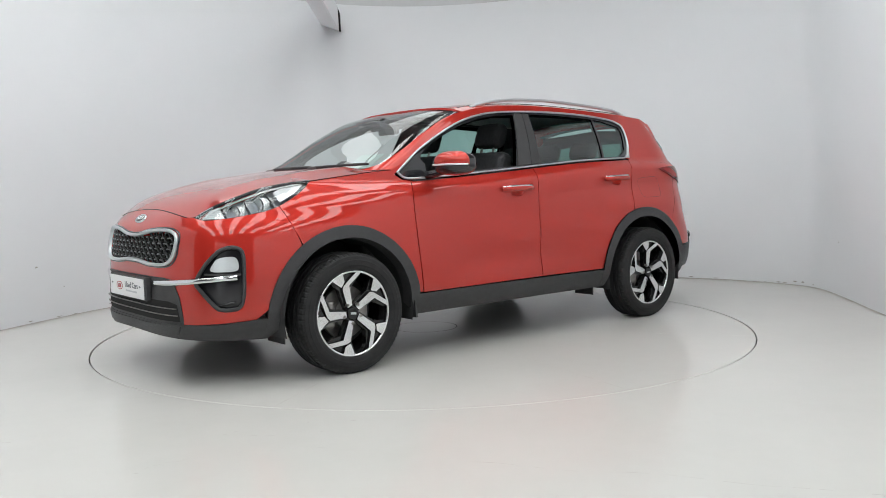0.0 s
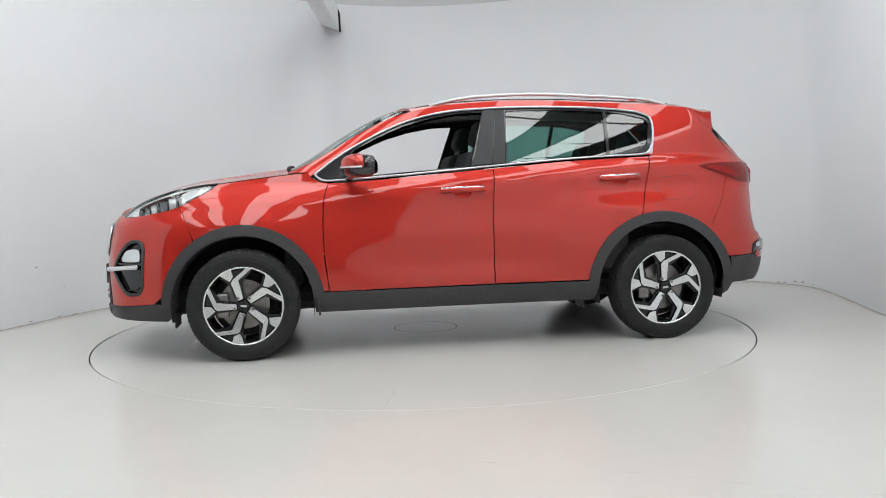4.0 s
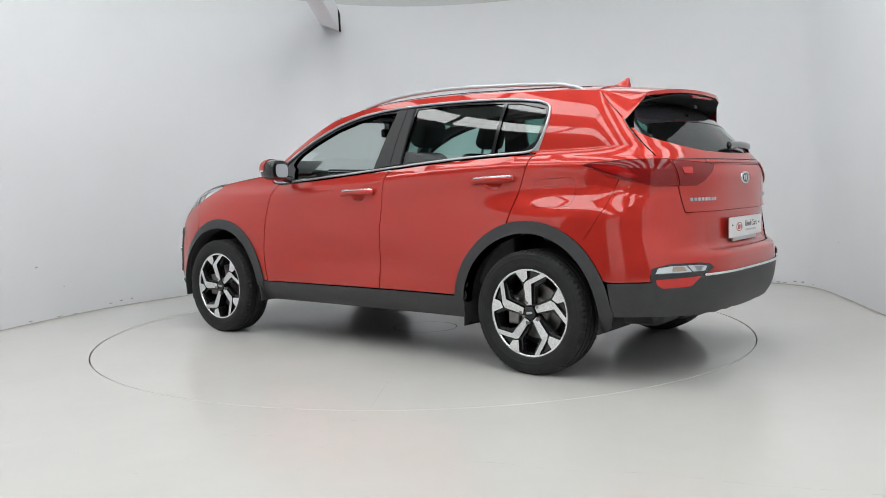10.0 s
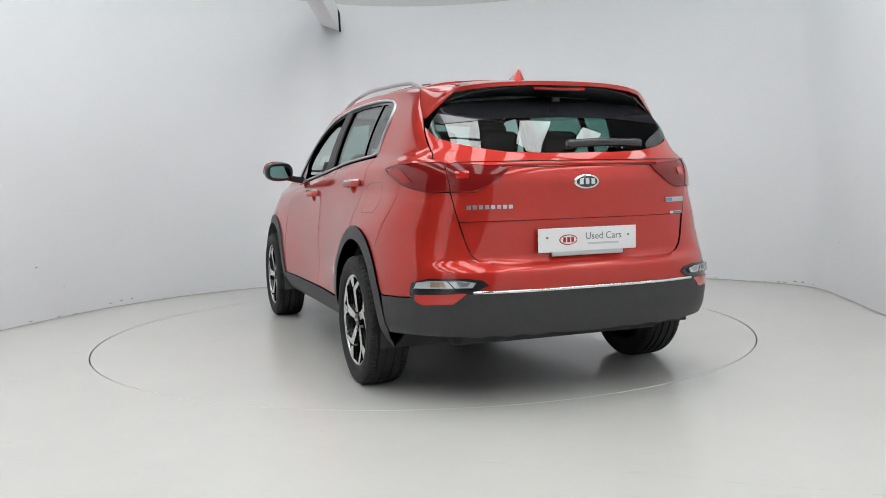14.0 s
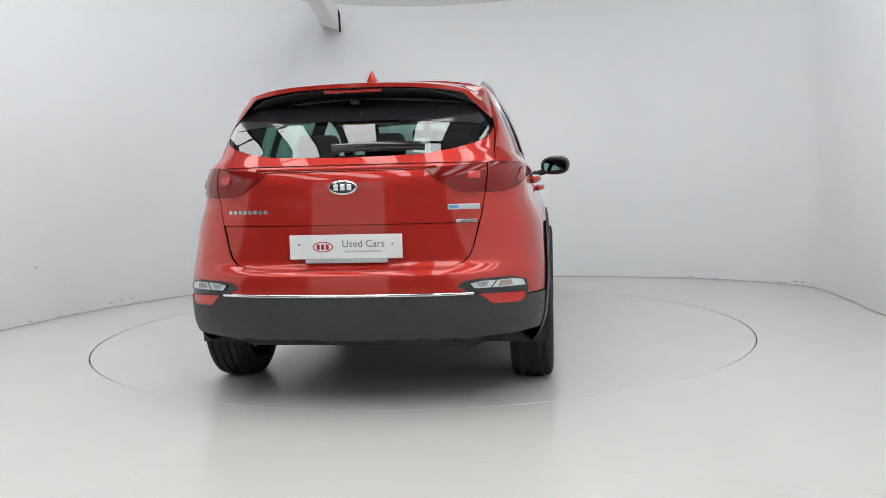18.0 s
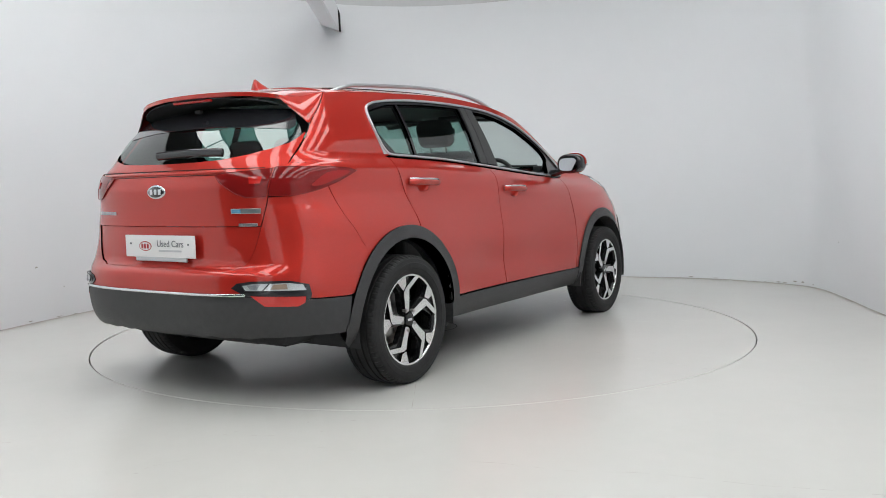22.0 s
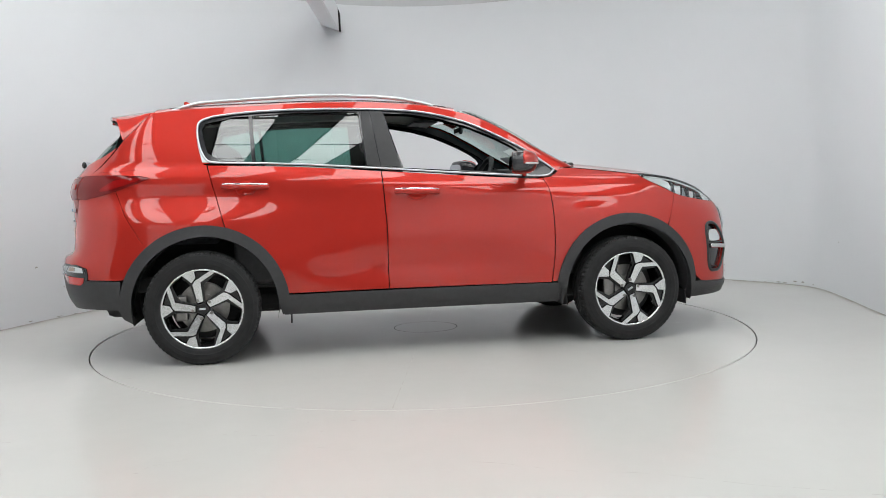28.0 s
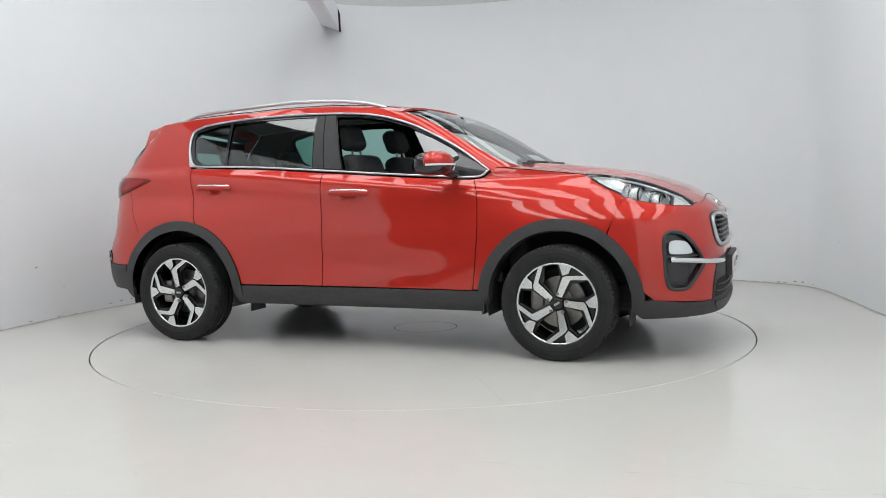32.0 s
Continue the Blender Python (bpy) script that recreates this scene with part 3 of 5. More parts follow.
panel("rear_valance", rv_up + mir(rv_up[::-1][1:]) + mir(rv_low[:-1]) + rv_low[::-1], PLASTIC, car, off=0.006, lip=0.06, label="black plastic rear valance")

# lamps on the tail
lamp_out = L(LAMP_TOP) + [Ry(0.6405, 1.125), Ry(0.6305, 1.0)] + L(QUARTER_LAMP[::-1][:-1])
panel("tail_lamp", lamp_out, DARKRED, car, off=0.006, lip=0.02, mirror=True, label="smoked red tail lamp")
lamp_inn = [Ry(0.632, 1.124), Ry(0.623, 0.997), Ry(0.536, 0.996), Ry(0.489, 1.014), Ry(0.408, 1.066), Ry(0.375, 1.100), Ry(0.42, 1.108)]
panel("gate_lamp", lamp_inn, DARKRED, car, off=0.006, lip=0.02, mirror=True, label="smoked red tail lamp")
strip("lamp_edge", lamp_inn, 0.0035, DARKRED, car, off=0.006, thick=0.002, closed=True, mirror=True, label="dark lamp edge")
strip("lamp_edge", lamp_out, 0.0035, DARKRED, car, off=0.006, thick=0.002, closed=True, mirror=True, label="dark lamp edge")
panel("lamp_glow", L(spl([(-1.665, 1.108), (-1.74, 1.112), (-1.81, 1.102), (-1.86, 1.078), (-1.905, 1.045), (-1.86, 1.043), (-1.78, 1.066), (-1.71, 1.088)], 3, True)), REDLENS, car, off=0.010, lip=0.003, mirror=True, label="red lamp chamber")
panel("brake_light", [Ry(0.606, 1.088), Ry(0.602, 1.056), Ry(0.556, 1.056), Ry(0.550, 1.088)], REDGLOW, car, off=0.011, lip=0.004, mirror=True, label="bright red lamp window")
panel("lamp_surround", L([(-1.985, 0.548), (-1.992, 0.590), (-2.06, 0.611)]) + [Ry(0.60, 0.611), Ry(0.535, 0.602), Ry(0.508, 0.580), Ry(0.56, 0.553), Ry(0.62, 0.488)] + L([(-2.03, 0.482), (-1.992, 0.505)]), GLOSS, car, off=0.005, lip=0.02, mirror=True, label="gloss black lamp surround")
panel("reversing_lamp", L([(-2.005, 0.564), (-2.014, 0.592), (-2.06, 0.601)]) + [Ry(0.61, 0.601), Ry(0.560, 0.592), Ry(0.578, 0.568)], REFLECTOR, car, off=0.009, lip=0.006, mirror=True, label="clear silver reversing lamp")
strip("lamp_rim", L([(-2.005, 0.564), (-2.014, 0.592), (-2.06, 0.601)]) + [Ry(0.61, 0.601), Ry(0.560, 0.592), Ry(0.578, 0.568)], 0.0035, GLOSS, car, off=0.009, thick=0.004, closed=True, mirror=True, label="grey lamp rim")
strip("lamp_divider", [Ry(0.675, 0.600), Ry(0.650, 0.568)], 0.005, GLOSS, car, off=0.009, thick=0.004, mirror=True)
panel("indicator", [Ry(0.735, 0.595), Ry(0.690, 0.595), Ry(0.680, 0.573), Ry(0.74, 0.573)], AMBER, car, off=0.012, lip=0.003, mirror=True, label="pale amber indicator")
panel("lamp_facet", [Ry(0.640, 0.596), Ry(0.585, 0.592), Ry(0.600, 0.575), Ry(0.628, 0.574)], LAMPHOUSE, car, off=0.0115, lip=0.003, mirror=True, label="grey silver facet")
panel("lamp_cover", L([(-2.002, 0.562), (-2.012, 0.594), (-2.06, 0.604)]) + [Ry(0.61, 0.604), Ry(0.556, 0.594), Ry(0.576, 0.564)], LENS, car, off=0.0155, lip=0.005, mirror=True, label="clear lamp cover")
panel("reflector", L([(-2.008, 0.536)]) + [Ry(0.60, 0.545), Ry(0.655, 0.497)] + L([(-2.035, 0.492), (-2.012, 0.508)]), REDGLOW, car, off=0.009, lip=0.005, mirror=True, label="bright red reflector")
strip("bumper_chrome", [Ry(y, 0.548) for y in np.linspace(0.575, -0.575, 15)], 0.014, CHROME, car, off=0.008, thick=0.009, label="chrome bumper strip")

# rear glass, with the spoiler over it
rg_l = [Ry(0.0, 1.168, True), Ry(0.20, 1.170, True), Ry(0.358, 1.177, True), Ry(0.479, 1.197, True), Ry(0.567, 1.222, True), Ry(0.622, 1.251, True), Ry(0.638, 1.292, True), Ry(0.63, 1.335, True), Ry(0.60, 1.38, True), Ry(0.57, 1.42, True), Ry(0.0, 1.46, True)]
rg = rg_l + mir(rg_l[::-1][1:-1])


def screen_bow(P):
    """Bends the tail's upper skin to one even curve across, from the middle to y = 0.60."""
    y, z = P[:, 1], P[:, 2]
    xm = TAIL(z)
    k = REAR_SIDE(z) - xm
    return np.stack([xm + k * (y / 0.60) ** 2, y, z], 1)


REAR_SIDE = Curve([(z, float(skin(*Ry(0.60, z, True), True)[0])) for z in np.linspace(1.14, 1.42, 8)])
panel("rear_glass", rg, REARGLASS, car, off=-0.004, lip=0, upper=True, label="dark tinted rear glass", shape=screen_bow)
frit = [Ry(0.0, 1.345, True), Ry(0.30, 1.340, True), Ry(0.51, 1.326, True), Ry(0.600, 1.318, True), Ry(0.618, 1.335, True), Ry(0.59, 1.38, True), Ry(0.57, 1.42, True), Ry(0.0, 1.46, True)]
panel("glass_band", frit + mir(frit[::-1][1:-1]), GLOSS, car, off=-0.002, lip=0, upper=True, label="black band on the rear glass", shape=screen_bow)
gt_l = [Ry(0.0, 1.130, True), Ry(0.4, 1.130, True), Ry(0.62, 1.130, True), Ry(0.672, 1.133, True), Ry(0.668, 1.16, True), Ry(0.662, 1.20, True), Ry(0.662, 1.26, True), Ry(0.657, 1.305, True)]
gt_in = [Ry(0.654, 1.305, True), Ry(0.649, 1.280, True), Ry(0.629, 1.249, True), Ry(0.567, 1.220, True), Ry(0.479, 1.195, True), Ry(0.358, 1.175, True), Ry(0.20, 1.168, True), Ry(0.0, 1.166, True)]
panel("tailgate_rim", gt_l + gt_in + mir(gt_in[::-1][1:]) + mir(gt_l[::-1][:-1]), PAINT, car, upper=True)

panel("glass_edge", [Ry(0.600, 1.232, True), Ry(0.627, 1.249, True), Ry(0.647, 1.280, True), Ry(0.653, 1.312, True), Ry(0.648, 1.345, True), Ry(0.612, 1.345, True), Ry(0.622, 1.300, True), Ry(0.614, 1.262, True)], GLOSS, car, off=-0.004, lip=0, upper=True, mirror=True, label="black edge of the rear glass")


# ---- bonnet, roof and spoiler as sheets over the plan
BONNET_MID = Curve([(0.95, 1.166), (1.0, 1.163), (1.2, 1.147), (1.4, 1.123), (1.6, 1.093), (1.8, 1.050), (1.95, 1.002), (2.05, 0.950), (2.09, 0.922), (2.2, 0.85)])
HL_TOP = spl([(1.468, 1.074), (1.562, 1.067), (1.66, 1.054), (1.764, 1.032), (1.888, 0.990), (1.976, 0.951), (2.03, 0.918), (2.071, 0.890)], 3)
rim3 = [tuple(skin(*S(x, z))) for x, z in SHUT[3:] + HL_TOP[1:]]
BONNET_DROP = Curve([(0.9, 0.040)] + [(x, (float(BONNET_MID(x)) - z) / (y / 0.72) ** 2.2) for x, y, z in rim3])


def bonnet_z(x, y):
    return BONNET_MID(x) - BONNET_DROP(x) * (np.abs(y) / 0.72) ** 2.2 + 0.010 * np.exp(-((np.abs(y) - 0.40) / 0.10) ** 2) * np.clip((2.0 - x) / 0.4, 0, 1)


def sheet(name, poly, zf, mat, parent, step=0.03, lip=0.015, label=""):
    v, f, loops = fill(poly, step)
    x, y = v[:, 0], v[:, 1]
    z = zf(x, y)
    e = 2e-3
    N = np.stack([-(zf(x + e, y) - zf(x - e, y)) / (2 * e), -(zf(x, y + e) - zf(x, y - e)) / (2 * e), np.ones(len(x))], 1)
    N /= np.linalg.norm(N, axis=1, keepdims=True)
    P = np.stack([x, y, z], 1)
    F = [tuple(t) for t in f]
    if np.cross(P[f[:, 1]] - P[f[:, 0]], P[f[:, 2]] - P[f[:, 0]])[:, 2].sum() < 0:
        F = [t[::-1] for t in F]
    V, NN = list(P), list(N)
    q = np.array(loops[0])
    zz = zf(q[:, 0], q[:, 1])
    k, m = len(V), len(q)
    tg = np.roll(q, -1, 0) - np.roll(q, 1, 0)
    o = np.stack([tg[:, 1], -tg[:, 0], 0 * zz], 1)
    o /= np.linalg.norm(o, axis=1, keepdims=True) + 1e-9
    area = (q[:, 0] * np.roll(q[:, 1], -1) - np.roll(q[:, 0], -1) * q[:, 1]).sum()
    o *= 1 if area > 0 else -1
    V += [(a, b, c) for (a, b), c in zip(q, zz)] + [(a, b, c - lip) for (a, b), c in zip(q, zz)]
    NN += list(o) + list(o)
    for i in range(m):
        j = (i + 1) % m
        F.append((k + i, k + m + i, k + m + j, k + j))
    return make(name, V, F, mat, parent, NN, label, at=SHIFT)


bl = [(1.10, 0.0), (1.09, 0.20), (1.06, 0.45), (0.985, 0.66), (0.955, 0.722)]
nose3 = [tuple(skin(*Fy(y, 0.935 - 0.045 * (abs(y) / 0.5) ** 2))[:2]) for y in np.linspace(0.44, 0.0, 9)]
left = spl(bl, 3) + [(x - 0.003, y - 0.004) for x, y, z in rim3[1:]] + nose3
BONNET = left + [(x, -y) for x, y in left[::-1][1:-1]]
sheet("bonnet", BONNET, bonnet_z, PAINT, car, step=0.03)
cowl_l = [(0.93, 0.0), (0.93, 0.66), (0.975, 0.69), (1.03, 0.58), (1.075, 0.45), (1.105, 0.20), (1.115, 0.0)]
sheet("cowl", cowl_l + [(x, -y) for x, y in cowl_l[::-1][1:-1]], lambda x, y: BONNET_MID(1.05) - 0.035 - 0.03 * (np.abs(y) / 0.72) ** 2 + 0 * x, PLASTIC, car, label="black plastic scuttle panel")

ROOF_MID = Curve([(-2.05, 1.505), (-1.95, 1.518), (-1.80, 1.540), (-1.62, 1.562), (-1.45, 1.577), (-1.0, 1.598), (-0.5, 1.606), (-0.1, 1.594), (0.15, 1.572), (0.32, 1.548), (0.4, 1.53)])
_ex = np.linspace(-1.80, 0.26, 30)
ROOF_Y = Curve([(x, float(skin(*S(x, float(ROOF_EDGE(x)), True), True)[1])) for x in _ex])


def roof_z(x, y):
    s = np.clip(np.abs(y) / ROOF_Y(x), 0, 1.05)
    return ROOF_MID(x) - (ROOF_MID(x) - ROOF_EDGE(x)) * (0.35 * s**2 + 0.65 * s**6)


rl = [(0.305, 0.0), (0.298, 0.25), (0.279, 0.48), (0.255, float(ROOF_Y(0.255)))]
rside = [(x, float(ROOF_Y(x))) for x in np.linspace(0.25, -1.60, 40)[1:]]
roof = spl(rl, 4) + rside + [(-1.585, 0.35), (-1.580, 0.0)]
sheet("roof", roof + [(x, -y) for x, y in roof[::-1][1:-1]], roof_z, PAINT, car, step=0.03)

# windscreen
ws = [Fy(y, 1.12 + 0.006 * abs(y), True) for y in np.linspace(0.70, -0.70, 15)]
ws_r = [S(x, z, True) for x, z in PILLAR]
panel("windscreen", ws_r[::-1] + [Fy(y, 1.547 - 0.045 * (abs(y) / 0.58) ** 2, True) for y in np.linspace(0.52, -0.52, 13)] + right(ws_r) + ws[::-1], SCREEN, car, off=-0.004, lip=0, upper=True, label="clear windscreen")
band = [Fy(y, 1.5455 - 0.045 * (abs(y) / 0.58) ** 2, True) for y in np.linspace(0.52, -0.52, 13)] + [Fy(y, 1.500 - 0.030 * (abs(y) / 0.58) ** 2, True) for y in np.linspace(-0.54, 0.54, 13)]
panel("screen_band", band, GLOSS, car, off=-0.010, lip=0, upper=True, label="black band along the top of the windscreen")

# spoiler
sp_l = [(-1.588, 0.0), (-1.592, 0.35), (-1.604, 0.602), (-1.70, 0.584), (-1.765, 0.566), (-1.812, 0.545), (-1.840, 0.51), (-1.882, 0.42), (-1.928, 0.25), (-1.948, 0.0)]


def spoiler_z(x, y):
    # flush with the roof's edge where it starts, more bowed towards its tip
    k = ease((-1.61 - x) / 0.20)
    start = 0.049 * (np.abs(y) / 0.602) ** 2.4
    tip = 0.045 * (np.abs(y) / 0.56) ** 2.4 + 0.02 * (np.abs(y) / 0.56) ** 8
    return ROOF_MID(x) - start * (1 - k) - tip * k


sheet("spoiler", sp_l + [(x, -y) for x, y in sp_l[::-1][1:-1]], spoiler_z, PAINT, car, lip=0.02)
un_l = [(-1.68, 0.0), (-1.69, 0.55), (-1.765, 0.555), (-1.810, 0.53), (-1.836, 0.495), (-1.877, 0.41), (-1.920, 0.25), (-1.940, 0.0)]
sheet("spoiler_underside", un_l + [(x, -y) for x, y in un_l[::-1][1:-1]], lambda x, y: spoiler_z(x, y) - 0.022 - 0.22 * np.clip(x + 1.940, 0, 1), DARK, car, lip=0.004, label="matt black spoiler underside")


def spoiler_sides():
    """Red flank under the spoiler's edge and the black fin below it, down to the glass."""
    seam3 = [Vector(skin(*S(x, z, True), True)) - Vector((0.004, 0.001, 0)) for x, z in REAR_EDGE if z > 1.29]
    k = max(i for i, p in enumerate(seam3) if p.z > 1.338)
    rim = [Vector((x, y, float(spoiler_z(np.array(x), np.array(y))) - 0.001)) for x, y in spl([q for q in sp_l if q[1] > 0.5 and q[0] < -1.60], 4)]
    tip = rim[-1] + Vector((0.004, 0.004, -0.018))
    low = seam3[:k + 1] + [seam3[k].lerp(tip, t / 6) for t in range(1, 7)]
    back = [Vector(p) for p in spl([tuple(tip), (-1.806, 0.572, 1.410), (-1.816, 0.602, 1.355), (-1.836, 0.634, 1.302)], 5)]

    def along(line, t):
        f = t * (len(line) - 1)
        i = min(int(f), len(line) - 2)
        return line[i].lerp(line[i + 1], f - i)

    for sd in (1, -1):
        for name, a, b, mat, label in (("spoiler_flank", rim, low, PAINT, ""), ("spoiler_fin", seam3[k:], back, DARK, "black spoiler side fin")):
            V, F, N, n, m = [], [], [], 16, 5
            high, deep = ((-0.10, 0.68, 0.72), (-0.22, 0.90, 0.38)) if name == "spoiler_flank" else ((-0.55, 0.80, 0.10), (-0.65, 0.74, 0.10))
            for i in range(n + 1):
                p, q = along(a, i / n), along(b, i / n)
                for j in range(m + 1):
                    v = p.lerp(q, j / m)
                    bow = 0.008 * math.sin(math.pi * j / m) * math.sin(math.pi * i / n)
                    V.append((v.x, (v.y + bow) * sd, v.z))
                    d = Vector(high).lerp(Vector(deep), j / m).normalized()
                    N.append((d.x, d.y * sd, d.z))
            for i in range(n):
                for j in range(m):
                    f = (i * (m + 1) + j, i * (m + 1) + j + 1, (i + 1) * (m + 1) + j + 1, (i + 1) * (m + 1) + j)
                    F.append(f if sd > 0 else f[::-1])
            make(name, V, F, mat, car, N, label, at=SHIFT)


spoiler_sides()

# ------------------------------------------------------------------ wheels
def lathe(profile, n=64, notch=()):
    """Rings of (radius, depth) round the axle; the rows in notch dip on every other step, as tread blocks do."""
    V, F, k = [], [], len(profile)
    for i in range(n):
        a = 2 * math.pi * i / n
        for q, (r, d) in enumerate(profile):
            if q in notch and i % 4 == 0:
                r -= 0.0045
            V.append((r * math.cos(a), d, r * math.sin(a)))
    for i in range(n):
        j = (i + 1) % n
        for q in range(k - 1):
            F.append((i * k + q, i * k + q + 1, j * k + q + 1, j * k + q))
    return V, F


R_T = 0.338
R_F = 0.2365         # radius of the alloy face
TRUNK = [(-0.115, 0.15), (-0.215, 0.62), (-0.165, 0.705), (0.22, 0.955), (0.345, 0.915), (-0.02, 0.675), (0.02, 0.19)]
PAD = [(-0.235, 0.665), (-0.475, 0.87), (-0.33, 0.935), (-0.165, 0.975), (-0.135, 0.79), (-0.195, 0.715)]


def plate(poly, turn, depth, thick, scale=R_F, dish=0.02):
    """A flat-faced alloy piece; its face is slot 0 and its flanks slot 1."""
    c, s = math.cos(radians(turn)), math.sin(radians(turn))
    bm = bmesh.new()
    top, low = [], []
    for a, b in poly:
        x, z = (a * c - b * s) * scale, (a * s + b * c) * scale
        r = math.hypot(x, z) / scale
        y = depth - dish * (1 - min(r, 1.0)) ** 1.5
        top.append(bm.verts.new((-x, y, z)))
        low.append(bm.verts.new((-x * 0.99, y - thick, z * 0.99)))
    bm.faces.new(top)
    n = len(poly)
    for i in range(n):
        j = (i + 1) % n
        bm.faces.new((top[i], top[j], low[j], low[i])).material_index = 1
    bmesh.ops.recalc_face_normals(bm, faces=bm.faces)
    return bm


def wheel(x, y, side, spin):
    w = tagged(new("wheel"), "")
    w.parent = car
    w.matrix_basis = Matrix.Translation(SHIFT + Vector((x, y, 0.334))) @ (Matrix.Identity(4) if side > 0 else pose(0, 0, 0, 0, 0, 180))
    g = 0.008
    tread = []
    for d in (-0.062, -0.022, 0.022, 0.062):
        tread += [(R_T, d - 0.006), (R_T - g, d - 0.004), (R_T - g, d + 0.004), (R_T, d + 0.006)]
    prof = [(0.234, -0.085), (0.242, -0.102), (0.285, -0.110), (0.318, -0.103), (0.330, -0.094), (R_T - 0.002, -0.082)] + tread + [(R_T - 0.002, 0.082), (0.331, 0.094), (0.318, 0.103), (0.300, 0.1075), (0.297, 0.1095), (0.270, 0.111), (0.267, 0.109), (0.252, 0.105), (0.244, 0.100), (0.238, 0.088)]
    V, F = lathe(prof, 272, (4, 5, 6, 21, 22, 23))
    make("tyre", V, F, RUBBER, w, label="black rubber tyre", smooth=False)
    V, F = lathe([(0.211, -0.09), (0.213, 0.01), (0.220, 0.075), (0.227, 0.088)], 64)
    make("barrel", V, F, RIMBLACK, w)
    V, F = lathe([(0.2265, 0.084), (0.228, 0.0925), (0.234, 0.0955), (0.2405, 0.094), (0.242, 0.086)], 96)
    make("rim", V, F, MACHINED, w, label="machined alloy rim edge")
    bm = bmesh.new()
    bmesh.ops.create_cone(bm, cap_ends=True, segments=48, radius1=0.150, radius2=0.150, depth=0.024, matrix=pose(0, -0.01, 0, 90, 0, 0))
    bmesh.ops.create_cone(bm, cap_ends=True, segments=32, radius1=0.085, radius2=0.080, depth=0.05, matrix=pose(0, 0.01, 0, 90, 0, 0))
    part("brake_disc", bm, STEEL, w)
    part("brake_caliper", box(0.09, -0.05, -0.075, 0.165, 0.045, 0.075, 0.012), STEEL, w)
    bm = bmesh.new()
    bmesh.ops.create_cone(bm, cap_ends=True, segments=48, radius1=0.195, radius2=0.195, depth=0.006, matrix=pose(0, -0.05, 0, 90, 0, 0))
    part("dust_shield", bm, DARK, w)
    for k in range(5):
        for nm, poly in (("spoke", TRUNK), ("spoke_pad", PAD)):
            ob = part(nm, plate(poly, spin + 72 * k, 0.094, 0.03), MACHINED, w)
            ob.data.materials.append(RIMBLACK)
        # dark web that carries the bright faces
        web = [(-0.15, 0.10), (-0.28, 0.60), (-0.52, 0.84), (-0.42, 0.93), (0.0, 1.0), (0.40, 0.93), (0.30, 0.82), (0.04, 0.60), (0.06, 0.16)]
        part("spoke_web", plate(web, spin + 72 * k, 0.078, 0.035), RIMBLACK, w)
        a = radians(spin + 72 * k + 90 + 36 - 9)
        bm = bmesh.new()
        bmesh.ops.create_cone(bm, cap_ends=True, segments=6, radius1=0.011, radius2=0.010, depth=0.022, matrix=pose(-0.057 * math.cos(a), 0.072, 0.057 * math.sin(a), -90, 0, 0))
        part("wheel_nut", bm, STEEL, w)
    bm = bmesh.new()
    bmesh.ops.create_cone(bm, cap_ends=True, segments=5, radius1=0.048, radius2=0.040, depth=0.035, matrix=pose(0, 0.068, 0, -90, 0, 0) @ pose(0, 0, 0, 0, 0, spin + 11))
    part("hub_cap", bevelled(bm, 0.004), RIMBLACK, w)
    part("hub_mark", box(-0.018, 0.0855, -0.006, 0.018, 0.0885, 0.006, 0.001, turn=pose(0, 0, 0, 0, -spin, 0)), SATIN, w, "small silver mark")
    return w


for x, y, sd, spin in ((1.335, 0.805, 1, 7), (-1.335, 0.812, 1, -8), (1.335, -0.805, -1, -32), (-1.335, -0.812, -1, 0)):
    wheel(x, y, sd, spin)

# ------------------------------------------------------------------ underside
part("underbody", box(-1.95, -0.60, 0.26, 1.95, 0.60, 0.42, 0.05), DARK, car, "dark underbody", at=SHIFT)
part("subframe", box(-0.86, -0.80, 0.275, 0.86, 0.80, 0.36, 0.03), DARK, car, "dark floor pan", at=SHIFT)
part("silencer", box(-1.98, -0.45, 0.27, -1.72, 0.35, 0.35, 0.03, 3), DARK, car, "dark exhaust silencer", at=SHIFT)
for sd in (1, -1):
    ob = part("axle_arm", box(-1.38, min(0.1 * sd, 0.72 * sd), 0.24, -1.29, max(0.1 * sd, 0.72 * sd), 0.30, 0.01), DARK, car, at=SHIFT)
    for x0 in (0.885,):
        # mud flap behind the front wheel
        p = [Vector((x0 - 0.0, 0.885 * sd, 0.36)), Vector((x0 - 0.01, 0.880 * sd, 0.255)), Vector((x0 - 0.01, 0.74 * sd, 0.255)), Vector((x0 - 0.0, 0.74 * sd, 0.36))]
        V = [v + Vector((d, 0, 0)) for d in (0.0, 0.012) for v in p]
        make("mud_flap", V, [(0, 1, 2, 3), (7, 6, 5, 4), (0, 4, 5, 1), (1, 5, 6, 2), (2, 6, 7, 3), (3, 7, 4, 0)], PLASTIC, car, smooth=False, label="black mud flap", at=SHIFT)
    part("hanger", box(-0.43, 0.60 * sd - 0.02, 0.238, -0.40, 0.60 * sd + 0.02, 0.33, 0.004), DARK, car, "small dark bracket under the sill", at=SHIFT)
    part("air_flap", box(-0.825, 0.62 if sd > 0 else -0.79, 0.205, -0.815, 0.79 if sd > 0 else -0.62, 0.31, 0.003), PLASTIC, car, "black air deflector", at=SHIFT)
    part("air_flap", box(1.735, 0.66 if sd > 0 else -0.84, 0.21, 1.745, 0.84 if sd > 0 else -0.66, 0.30, 0.003), DARK, car, "black air deflector", at=SHIFT)


